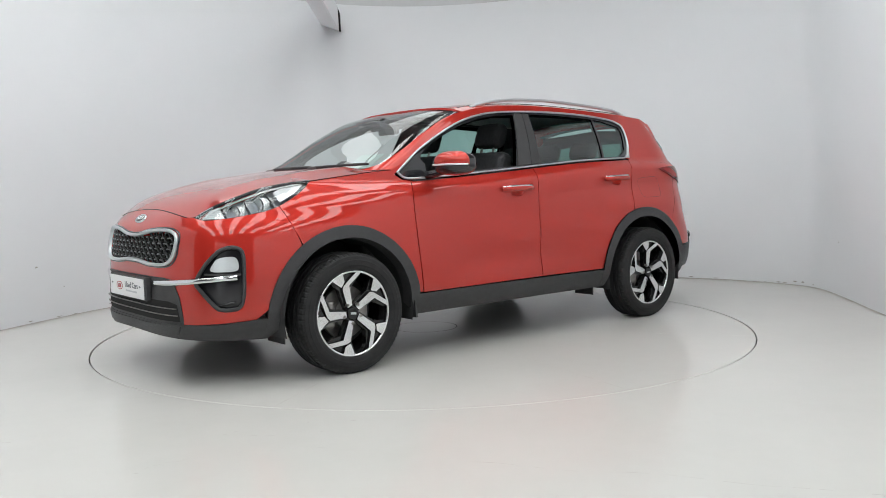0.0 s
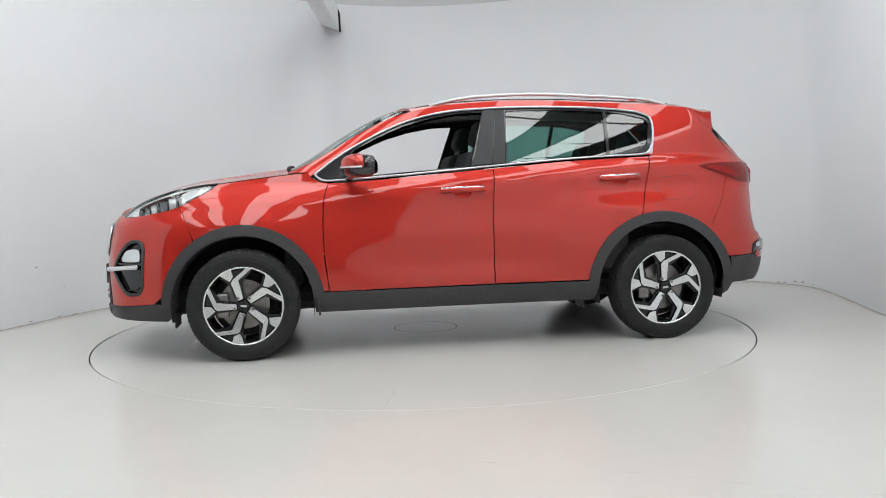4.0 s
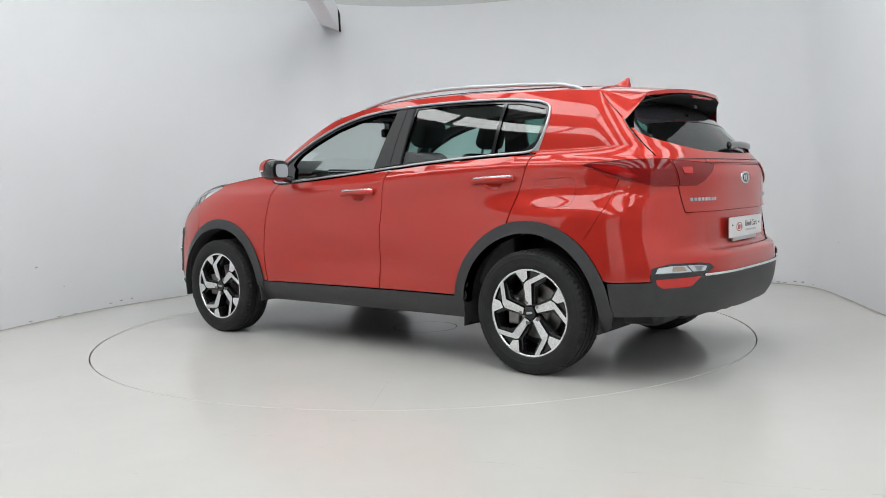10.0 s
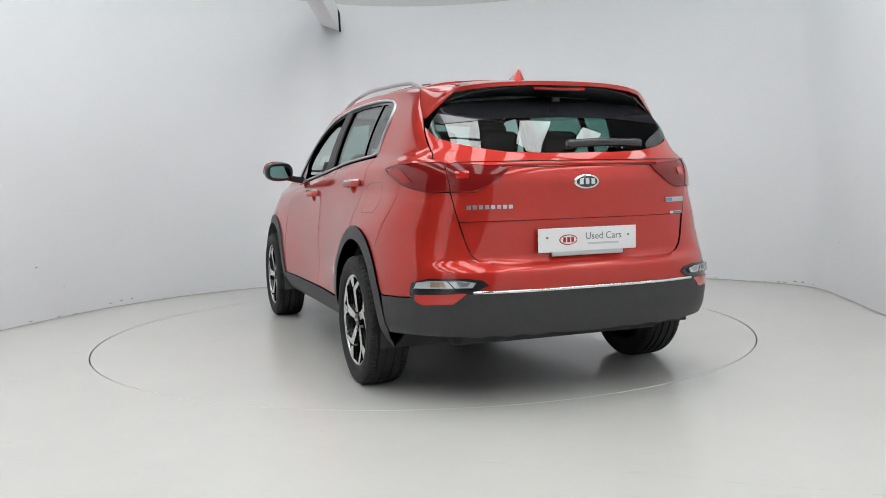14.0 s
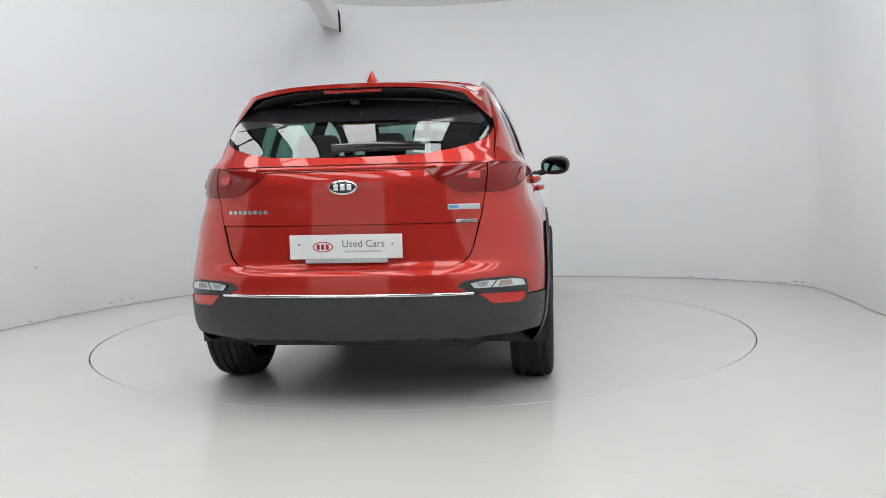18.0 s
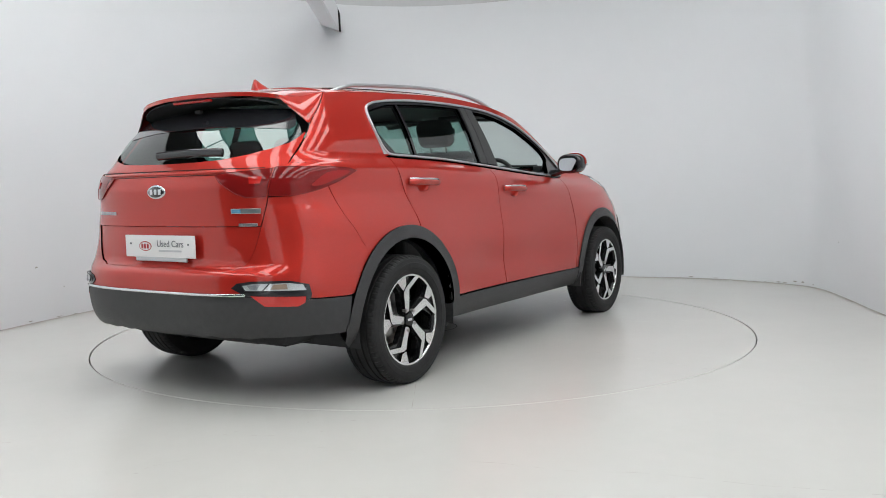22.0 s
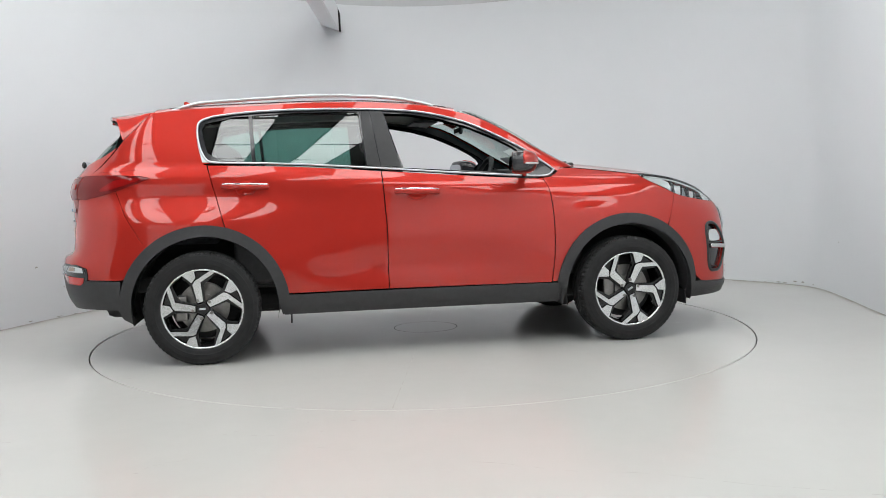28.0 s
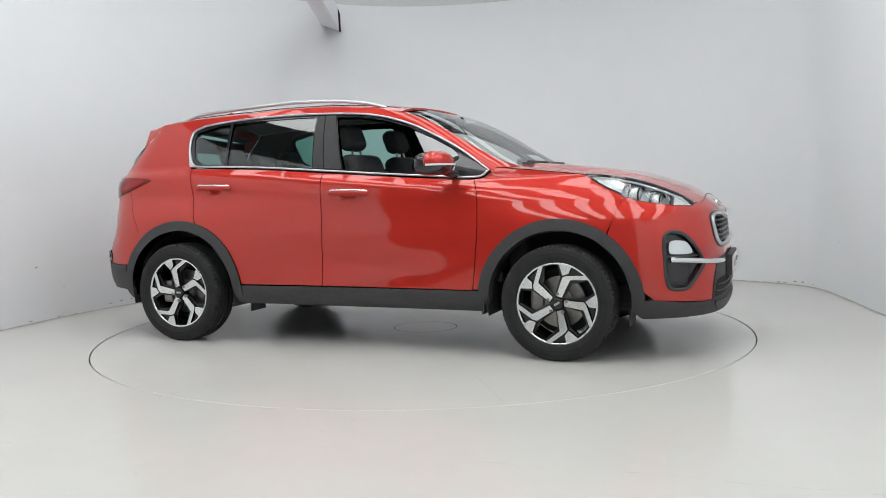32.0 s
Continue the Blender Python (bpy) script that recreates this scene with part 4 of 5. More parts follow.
# ------------------------------------------------------------------ small parts on the skin
def spot(q, upper=False, off=0.0):
    """Place and axes on the skin: x along the car's rear, y up the skin, z outward."""
    u = float(wrap(q[0]))
    p, n = Vector(skin(u, q[1], upper)), Vector(skin_normal(u, q[1], upper))
    a = Vector((0, 0, 1)).cross(n).normalized()
    b = n.cross(a)
    m = Matrix((a, b, n)).transposed().to_4x4()
    m.translation = p + n * off + SHIFT
    return m


def oval(w, h, t, n=40):
    bm = bmesh.new()
    rings = []
    for z, k in ((0.0, 1.0), (t * 0.7, 1.0), (t, 0.94)):
        rings.append([bm.verts.new((w / 2 * k * math.cos(2 * math.pi * i / n), h / 2 * k * math.sin(2 * math.pi * i / n), z)) for i in range(n)])
    for a, b in zip(rings, rings[1:]):
        for i in range(n):
            bm.faces.new((a[i], a[(i + 1) % n], b[(i + 1) % n], b[i]))
    bm.faces.new(rings[-1])
    return bm


def stuck(name, bm, mat, m, label="", smooth=False):
    ob = part(name, bm, mat, car, label, smooth)
    ob.matrix_basis = m
    return ob


def word(name, text, size, mat, parent, m, label=""):
    cu = bpy.data.curves.new(name, "FONT")
    cu.body, cu.size, cu.extrude, cu.align_x, cu.align_y = text, size, 0.0006, "CENTER", "CENTER"
    tmp = new("letters", cu)
    bpy.context.view_layer.update()
    me = bpy.data.meshes.new_from_object(tmp)
    bpy.data.objects.remove(tmp)
    me.materials.clear()
    me.materials.append(mat)
    ob = new(name, me)
    ob.parent = parent
    ob.matrix_basis = m
    return tagged(ob, label)


def badge(m, w, h):
    stuck("badge_ring", oval(w, h, 0.010), CHROME, m, "oval chrome badge rim", True)
    stuck("badge_field", oval(w * 0.86, h * 0.80, 0.0115), GLOSS, m, "black oval badge field", True)
    for i in (-1, 0, 1):
        stuck("badge_bar", box(-0.011 + i * 0.030 * w / 0.13, -h * 0.2, 0.010, 0.011 + i * 0.030 * w / 0.13, h * 0.2, 0.0135, 0.002), CHROME, m, "plain silver bar")


badge(spot(Ry(0.0, 1.030)), 0.132, 0.068)
badge(spot(Fy(0.0, 0.880)), 0.125, 0.062)


def number_board(m, w, h):
    """A white dealer board with an oval mark and two words."""
    stuck("board", box(-w / 2, -h / 2, 0.0, w / 2, h / 2, 0.006, 0.003), WHITE, m, "white dealer board")
    stuck("board_mark", oval(0.098, 0.050, 0.0070), REDINK, m @ Matrix.Translation((-0.105, 0.0, 0)), "red oval mark")
    stuck("board_mark_field", oval(0.088, 0.041, 0.0076), WHITE, m @ Matrix.Translation((-0.105, 0.0, 0)))
    for i in (-1, 0, 1):
        stuck("board_mark_bar", box(-0.105 + i * 0.021 - 0.007, -0.012, 0.007, -0.105 + i * 0.021 + 0.007, 0.012, 0.0084), REDINK, m, "plain red bar")
    word("board_words", "Used Cars", 0.046, GREYINK, car, m @ Matrix.Translation((0.082, 0.012, 0.0070)), "grey words")
    stuck("board_line", box(-0.003, -0.026, 0.006, 0.163, -0.017, 0.0072), material("pale_ink", (0.55, 0.56, 0.58), 0.6), m, "thin grey line of small print")
    for i in (-1, 1):
        stuck("board_screw", oval(0.010, 0.010, 0.010, 12), GREYINK, m @ Matrix.Translation((i * (w / 2 - 0.045), 0.012, 0)))


m = spot(Ry(0.0, 0.764))
m.translation = SHIFT + Vector((-2.180, -0.004, 0.764))
number_board(m, 0.520, 0.110)
stuck("board_holder", box(-0.19, -0.075, -0.01, 0.19, -0.05, 0.002, 0.003), SATIN, m, "pale lower edge of the board holder")
m = pose(2.252, 0.0, 0.525, 90, 0, 90)
m.translation = SHIFT + Vector((2.256, 0.0, 0.506))
number_board(m, 0.520, 0.112)
stuck("board_holder", box(-0.275, -0.062, -0.035, 0.275, 0.066, -0.001, 0.006), PLASTIC, m, "black board holder")

# name bars and small plates on the tail
for i in range(8):
    y = 0.560 - i * 0.0265
    stuck("name_bar", box(-0.0095, -0.0085, 0.0, 0.0095, 0.0085, 0.004, 0.001), SATIN, spot(Ry(y, 0.925)), "plain silver bar")
stuck("trim_badge", box(-0.075, -0.012, 0.0, 0.075, 0.012, 0.005, 0.002), SATIN, spot(Ry(-0.535, 0.932)), "silver badge")
stuck("trim_badge_blue", box(-0.07, -0.008, 0.004, -0.025, 0.008, 0.0062), material("blue_enamel", (0.12, 0.32, 0.5), 0.3), spot(Ry(-0.535, 0.932)), "blue end of the badge")
stuck("trim_badge", box(-0.048, -0.007, 0.0, 0.048, 0.007, 0.004, 0.002), SATIN, spot(Ry(-0.545, 0.868)), "small silver badge")
stuck("trim_badge_dark", box(-0.026, -0.005, 0.003, 0.045, 0.005, 0.0048), GREYINK, spot(Ry(-0.545, 0.868)))
# seams across the tailgate
strip("gate_crease", [Ry(y, 1.118) for y in np.linspace(0.42, -0.42, 17)], 0.020, PAINT, car, off=0.001, thick=0.006)
strip("gate_seam", [Ry(y, 1.131) for y in np.linspace(0.60, -0.60, 21)], 0.004, PIT, car, off=0.001, thick=0.0015, label="dark seam")
strip("gate_seam", [Ry(y, 1.104) for y in np.linspace(0.40, -0.40, 17)], 0.003, PIT, car, off=0.0005, thick=0.0012, label="dark seam")

# fuel flap on the left quarter
flap = spl([(-1.338, 1.040), (-1.45, 1.050), (-1.545, 1.052), (-1.575, 1.02), (-1.578, 0.95), (-1.55, 0.905), (-1.45, 0.900), (-1.36, 0.900), (-1.328, 0.93), (-1.322, 1.0)], 4, True)
strip("fuel_flap_seam", L(flap), 0.0022, PIT, car, off=-0.0005, thick=0.0012, closed=True, label="dark seam of the fuel flap")


# door handles
def handle(x0, x1, z0, z1, cup):
    """Grip bar over a shallow cup, with a chrome strip on top; on both flanks."""
    for sd in (1, -1):
        pts, crown = [], []
        for i in range(13):
            t = i / 12
            x, z = x0 + (x1 - x0) * t, z0 + (z1 - z0) * t
            q = S(x, z)
            p, n = Vector(skin(*q)), Vector(skin_normal(*q))
            lift = 0.030 * math.sin(math.pi * min(1, max(0, t * 1.0))) ** 0.35 + 0.004
            p = p + n * lift
            pts.append((p.x, p.y * sd, p.z))
            crown.append((p.x, (p.y + 0.006) * sd, p.z + 0.013))
        tube("door_handle", pts, 0.0185, PAINT, car, 10, flat=1.0).location = SHIFT
        tube("handle_chrome", crown, 0.009, CHROME, car, 8, label="chrome strip").location = SHIFT
        line = np.array(cup)
        mid = line.mean(0)
        V, F, m = [], [], len(line)
        for k, d in ((1.0, 0.0), (0.93, -0.010), (0.75, -0.017), (0.4, -0.020), (0.02, -0.021)):
            for x, z in mid + (line - mid) * k:
                q = S(x, z)
                p = Vector(skin(*q)) + Vector(skin_normal(*q)) * d
                V.append((p.x, p.y * sd, p.z))
        for r in range(4):
            for i in range(m):
                j = (i + 1) % m
                F.append((r * m + i, r * m + j, (r + 1) * m + j, (r + 1) * m + i))
        F.append(tuple(range(4 * m, 5 * m)))
        make("handle_cup", V, F if sd < 0 else [f[::-1] for f in F], PAINT, car, None, "red handle recess", at=SHIFT)


for h, c in zip(HANDLES, CUPS):
    handle(*h, c)


# door mirrors
SEAT_OF_MIRROR = SHIFT + Vector((-0.10, -0.0, 0.0))


def door_mirror():
    for sd in (1, -1):
        def egg(name, x0, x1, y0, y1, z0, z1, mat, label, cut=None, pw=2.6, back=-0.55):
            V, F, n, k = [], [], 28, 15
            for j in range(k):
                b = -math.pi / 2 + math.pi * j / (k - 1)
                for i in range(n):
                    a = 2 * math.pi * i / n
                    d = Vector((math.cos(b) * math.cos(a), math.cos(b) * math.sin(a), math.sin(b)))
                    r = (abs(d.x) ** pw + abs(d.y) ** pw + abs(d.z) ** pw) ** (-1 / pw)
                    d *= r
                    x = (x0 + x1) / 2 + d.x * (x1 - x0) / 2
                    if d.x < back:
                        x = (x0 + x1) / 2 + back * (x1 - x0) / 2
                    z = (z0 + z1) / 2 + d.z * (z1 - z0) / 2
                    y = (y0 + y1) / 2 + d.y * (y1 - y0) / 2
                    x -= 0.30 * (y - y0)
                    if cut and z < cut:
                        z = cut
                    V.append((x, y * sd, z))
            for j in range(k - 1):
                for i in range(n):
                    F.append((j * n + i, j * n + (i + 1) % n, (j + 1) * n + (i + 1) % n, (j + 1) * n + i))
            if sd < 0:
                F = [f[::-1] for f in F]
            return make(name, V, F, mat, car, None, label, at=SEAT_OF_MIRROR)
        egg("mirror_cap", 0.640, 0.850, 0.850, 1.058, 1.085, 1.231, PAINT, "red mirror cap", 1.148, back=0.12)
        egg("door_mirror", 0.642, 0.846, 0.838, 1.055, 1.086, 1.226, GLOSS, "gloss black mirror housing")
        pts = [(0.746 + 0.105 * (1 - abs((y - 0.9465) / 0.1115) ** 2.6) ** (1 / 2.6) - 0.3 * (y - 0.835), y * sd, 1.150) for y in np.linspace(0.875, 1.0565, 14)]
        tube("mirror_indicator", pts, 0.006, REFLECTOR, car, 8, label="clear indicator strip").location = SEAT_OF_MIRROR
        face = lambda y, z: 0.677 - 0.3 * 0.107 - 0.40 * (y - 0.945) + 0.07 * (z - 1.151)
        V = [(face(0.945, 1.151), 0.945 * sd, 1.151)]
        for i in range(32):
            a = 2 * math.pi * i / 32
            r = (abs(math.cos(a)) ** 3.5 + abs(math.sin(a)) ** 3.5) ** (-1 / 3.5)
            y, z = 0.945 + 0.080 * r * math.cos(a), 1.151 + 0.044 * r * math.sin(a)
            V.append((face(y, z), y * sd, z))
        F = [(0, 1 + (i + 1) % 32, 1 + i) if sd > 0 else (0, 1 + i, 1 + (i + 1) % 32) for i in range(32)]
        make("mirror_glass", V, F, MIRROR, car, None, "mirror glass", smooth=False, at=SEAT_OF_MIRROR)
        tube("mirror_arm", [(0.78, 0.752 * sd, 1.092), (0.765, 0.81 * sd, 1.098), (0.745, 0.88 * sd, 1.115)], 0.024, GLOSS, car, 10, label="gloss black mirror foot").location = SEAT_OF_MIRROR


door_mirror()

# roof rails and aerial
for sd in (1, -1):
    path = spl([(-1.50, 0.555 * sd, 1.526), (-1.42, 0.556 * sd, 1.552), (-1.30, 0.557 * sd, 1.576), (-0.94, 0.558 * sd, 1.599), (-0.58, 0.558 * sd, 1.614), (-0.25, 0.558 * sd, 1.605), (-0.05, 0.557 * sd, 1.584), (0.06, 0.556 * sd, 1.562), (0.13, 0.555 * sd, 1.541)], 5)
    tube("roof_rail", path, 0.0115, SATIN, car, 10, flat=1.0, label="satin silver roof rail").location = SHIFT
    gut = [(x, float(ROOF_Y(x)) * 0.86 * sd, float(roof_z(np.array(x), np.array(float(ROOF_Y(x)) * 0.86))) + 0.001) for x in np.linspace(0.22, -1.52, 30)]
    tube("roof_gutter", gut, 0.003, PLASTIC, car, 6, label="black roof seam").location = SHIFT


def fin():
    V, F = [], []
    secs = [(-1.345, 0.0, 0.004), (-1.40, 0.018, 0.030), (-1.45, 0.045, 0.034), (-1.485, 0.064, 0.034), (-1.497, 0.060, 0.033), (-1.500, 0.0, 0.030)]
    for x, h, w in secs:
        z = float(ROOF_MID(x)) - 0.004
        for a in range(9):
            t = math.pi * a / 8
            V.append((x - 0.0, w * math.cos(t) * (1 - 0.75 * math.sin(t) ** 0.8 * min(1, h / 0.05)), z + (h + 0.006) * math.sin(t)))
    for i in range(len(secs) - 1):
        for a in range(8):
            F.append((i * 9 + a, i * 9 + a + 1, (i + 1) * 9 + a + 1, (i + 1) * 9 + a))
    make("aerial_fin", V, F, PAINT, car, label="red shark fin aerial", at=SHIFT)


fin()

# ------------------------------------------------------------------ front details
panel("grille_back", GRILLE, PIT, car, off=-0.05, lip=0, label="dark grille void")
strip("grille_frame", GRILLE, 0.018, SATIN, car, off=0.004, thick=0.014, closed=True, label="satin chrome grille frame", step=0.02)
strip("grille_edge", [(u * 1.03, z + (0.012 if z > 0.73 else -0.012)) for u, z in GRILLE], 0.010, GLOSS, car, off=0.001, thick=0.005, closed=True, label="black grille edge")


def grille_mesh():
    """Staggered wavy bars, each a part of its own."""
    for r in range(6):
        z = 0.664 + r * 0.029
        for i in range(-8, 9):
            y = (i + (0.5 if r % 2 else 0.0)) * 0.062
            if not inside([Fy(y, z)[0]], [z], GRILLE)[0]:
                continue
            q = []
            for dy, dz, o in ((-0.031, -0.003, -0.022), (-0.016, 0.007, -0.008), (0.010, 0.007, -0.008), (0.019, -0.014, -0.012), (0.032, -0.017, -0.024)):
                a = Fy(y + dy, z + dz)
                q.append(tuple(Vector(skin(*a)) + Vector(skin_normal(*a)) * o))
            tube("grille_bar", q, 0.0072, RIMBLACK, car, 6, label="gloss black grille bar").location = SHIFT


grille_mesh()
# lower mouth
MOUTH2_L = [(0.0, 0.455), (0.45, 0.455), (0.512, 0.44), (0.528, 0.350), (0.0, 0.350)]
MOUTH2 = [Fy(y, z) for y, z in MOUTH2_L] + [Fy(-y, z) for y, z in MOUTH2_L[::-1][1:-1]]
panel("mouth_cover", MOUTH, PLASTIC, car, off=0.003, lip=0.03, label="black plastic bumper centre")
panel("mouth_void", MOUTH2, PIT, car, off=0.0045, lip=0, label="dark air intake")
for z in (0.382, 0.418):
    e = 0.522 - 0.15 * (z - 0.345)
    strip("intake_bar", [Fy(y, z) for y in np.linspace(e, -e, 15)], 0.005, STEEL, car, off=0.010, thick=0.006, label="thin dull metal intake bar")
skid = [Fy(y, 0.325) for y in np.linspace(0.53, -0.53, 13)] + [Fy(y, 0.280) for y in np.linspace(-0.50, 0.50, 13)]
panel("skid_plate", skid, PLASTIC, car, off=0.014, lip=0.02, label="black front skid plate")
# fog lamp housings
for sd in (1, -1):
    sw = (lambda p: p) if sd > 0 else (lambda p: right(p)[::-1])
    panel("fog_housing", sw(FOG), GLOSS, car, off=-0.022, lip=0, label="gloss black fog lamp housing")
    strip("fog_rim", sw(FOG), 0.020, PLASTIC, car, off=0.001, thick=0.007, closed=True, label="black fog housing rim")
    lamp = L(spl([(2.066, 0.616), (2.054, 0.655), (2.032, 0.680), (1.995, 0.688), (1.962, 0.686), (1.949, 0.670), (1.947, 0.640), (1.956, 0.617), (2.00, 0.611)], 3, True))
    panel("fog_reflector", sw(lamp), REFLECTOR, car, off=-0.004, lip=0.018, step=0.015, label="silver fog lamp reflector")
    panel("fog_lens", sw(lamp), LENS, car, off=0.004, lip=0, step=0.015, label="clear fog lamp lens")
    strip("fog_divider", sw(L([(1.940, 0.596), (2.09, 0.600)])), 0.010, PLASTIC, car, off=-0.006, thick=0.010)
    blade = L([(1.958, 0.581), (2.03, 0.576), (2.08, 0.571)]) + [Fy(y, z) for y, z in ((0.593, 0.562), (0.50, 0.555), (0.40, 0.548), (0.282, 0.541))]
    strip("bumper_blade", sw(blade), 0.031, CHROME, car, off=0.004, thick=0.010, label="chrome bumper blade", step=0.02)
    strip("vent_fin", sw(L([(1.97, 0.452), (2.05, 0.432)])), 0.010, GLOSS, car, off=-0.016, thick=0.008)

# head lamps
HL = L(HL_TOP) + L(LAMP_LOW[::-1][1:-1])
for sd in (1, -1):
    sw = (lambda p: p) if sd > 0 else (lambda p: right(p)[::-1])
    panel("head_lamp", sw(HL), LAMPHOUSE, car, off=-0.045, lip=0, label="grey lamp housing")
    strip("lamp_edge", sw(HL), 0.010, GLOSS, car, off=-0.010, thick=0.010, closed=True, label="black lamp edge")
    panel("lamp_lens", sw(HL), LENS, car, off=0.002, lip=0, label="clear head lamp lens")
    for x, z, r in ((1.900, 0.935, 0.036), (1.780, 0.973, 0.043)):
        q = S(x, z)
        if sd < 0:
            q = (-q[0], q[1])
        m = spot(q, off=-0.056)
        # projectors look ahead
        m = Matrix.Translation(m.translation) @ Matrix.Rotation(math.atan2(0.30 * sd, 1.0), 4, "Z") @ pose(0, 0, 0, 90, 0, 90)
        bm = bmesh.new()
        bmesh.ops.create_cone(bm, cap_ends=True, segments=32, radius1=r * 1.12, radius2=r * 1.0, depth=0.085)
        stuck("projector_barrel", bm, REFLECTOR, m @ Matrix.Translation((0, 0, -0.022)), "silver projector barrel", True)
        bm = bmesh.new()
        bmesh.ops.create_cone(bm, cap_ends=False, segments=32, radius1=r * 1.04, radius2=r * 1.10, depth=0.012)
        stuck("lamp_ring", bm, GLOSS, m @ Matrix.Translation((0, 0, 0.024)), "black projector ring", True)
        bm = bmesh.new()
        bmesh.ops.create_uvsphere(bm, u_segments=20, v_segments=12, radius=r * 0.95)
        stuck("projector", bm, LENS, m @ Matrix.Translation((0, 0, 0.012)), "clear projector lens", True)
    panel("turn_reflector", sw(L([(2.050, 0.890), (2.0, 0.932), (1.965, 0.948), (1.965, 0.890)])), REFLECTOR, car, off=-0.012, lip=0.004, step=0.012, label="ribbed silver reflector")
    panel("side_reflector", sw(L([(1.695, 1.020), (1.64, 1.048), (1.56, 1.060), (1.51, 1.058), (1.58, 1.018), (1.685, 0.965)])), REFLECTOR, car, off=-0.014, lip=0.004, step=0.015, label="silver reflector")
    for xa, za, xb, zb in ((1.845, 0.905, 1.855, 0.985), (1.722, 0.940, 1.730, 1.030), (1.955, 0.888, 1.962, 0.945)):
        strip("lamp_divider", sw(L([(xa, za), (xb, zb)])), 0.012, GLOSS, car, off=-0.034, thick=0.016, label="black lamp divider")
    for zs in (0.892, 0.902, 0.912, 0.922, 0.932):
        strip("reflector_rib", sw(L([(1.968, zs + 0.006), (2.058 - 1.1 * (zs - 0.885), zs - 0.002)])), 0.006, WHITE, car, off=-0.014, thick=0.004)
    strip("daytime_lamp", sw(L([(x - 0.01, z - 0.012) for x, z in HL_TOP[2:-2]])), 0.006, WHITE, car, off=-0.010, thick=0.006, label="white daytime light strip")

# wipers at the windscreen, and the one behind
for y0, y1 in ((0.10, 0.62), (-0.45, 0.02)):
    pts = []
    for i in range(11):
        y = y0 + (y1 - y0) * i / 10
        z = 1.150 + 0.004 * i / 10
        a = Fy(y, z, True)
        pts.append(tuple(Vector(skin(*a, True)) + Vector(skin_normal(*a, True)) * 0.014))
    tube("wiper", pts, 0.009, PLASTIC, car, 6, label="black wiper blade").location = SHIFT
part("wiper_pivot", box(1.02, 0.05, 1.115, 1.10, 0.12, 1.165, 0.012), PLASTIC, car, at=SHIFT)
part("wiper_pivot", box(1.02, -0.50, 1.110, 1.10, -0.43, 1.160, 0.012), PLASTIC, car, at=SHIFT)
pts = []
for i in range(11):
    a = Ry(0.06 - 0.42 * i / 10, 1.192 + 0.012 * math.sin(i / 10 * 2.2), True)
    pts.append(tuple(Vector(skin(float(wrap(a[0])), a[1], True)) + Vector(skin_normal(float(wrap(a[0])), a[1], True)) * (0.024 - 0.010 * i / 10)))
tube("rear_wiper", pts, 0.0145, GLOSS, car, 10, flat=1.45, label="black rear wiper arm").location = SHIFT
part("washer_jet", box(-1.905, -0.02, 1.425, -1.88, 0.02, 1.445, 0.005), DARK, car, at=SHIFT)
part("high_brake_light", box(-1.941, -0.14, 1.476, -1.924, 0.14, 1.490, 0.004), REDLENS, car, "red high brake light", at=SHIFT)
# ------------------------------------------------------------------ cabin
part("cabin_floor", box(-1.75, -0.70, 0.42, 0.95, 0.70, 0.50, 0.02), TRIM, car, "dark cabin floor", at=SHIFT)
part("dashboard", box(0.58, -0.69, 0.80, 1.02, 0.69, 1.085, 0.06, 4), TRIM, car, "dark dashboard", at=SHIFT)
part("instrument_hood", box(0.55, -0.52, 1.06, 0.75, -0.20, 1.125, 0.025, 3), TRIM, car, "dark instrument hood", at=SHIFT)
part("boot_floor", box(-2.0, -0.62, 0.70, -1.25, 0.62, 0.78, 0.02), TRIM, car, "dark boot floor", at=SHIFT)
part("firewall", box(0.98, -0.66, 0.42, 1.10, 0.66, 1.06, 0.02), DARK, car, at=SHIFT)
part("parcel_shelf", box(-1.95, -0.60, 1.055, -1.42, 0.60, 1.075, 0.008), TRIM, car, "dark parcel shelf", at=SHIFT)
sheet("headliner", [(x, y * 0.93) for x, y in roof[1:]] + [(x, -y * 0.93) for x, y in roof[::-1][1:-1]], lambda x, y: roof_z(x, y) - 0.035, LINER, car, step=0.08, lip=0.01, label="pale grey headliner")
for sd in (1, -1):
    for x0, x1 in ((0.78, -0.20), (-0.27, -1.15)):
        bm = box(x1, 0.66 if sd > 0 else -0.76, 0.45, x0, 0.76 if sd > 0 else -0.66, 1.075 if x0 > 0 else 1.13, 0.03, 3)
        part("door_lining", bm, TRIM, car, "dark inner door lining", at=SHIFT)


def seat(y, x, w=0.50, back=0.62, tilt=-20):
    part("seat_cushion", box(x - 0.05, y - w / 2, 0.56, x + 0.50, y + w / 2, 0.74, 0.06, 4), CLOTH, car, "dark seat cushion", at=SHIFT)
    m = Matrix.Translation((x, y, 0.66)) @ pose(0, 0, 0, 0, tilt, 0)
    part("seat_back", box(-0.07, -w / 2 + 0.01, 0.0, 0.07, w / 2 - 0.01, back, 0.06, 4, turn=m), CLOTH, car, "dark seat back", at=SHIFT)
    part("headrest", box(-0.055, -0.13, back + 0.04, 0.055, 0.13, back + 0.22, 0.05, 4, turn=m), CLOTH, car, "dark padded headrest", at=SHIFT)
    for d in (-0.06, 0.06):
        part("headrest_post", box(-0.007, d - 0.007, back - 0.03, 0.007, d + 0.007, back + 0.06, turn=m), STEEL, car, at=SHIFT)


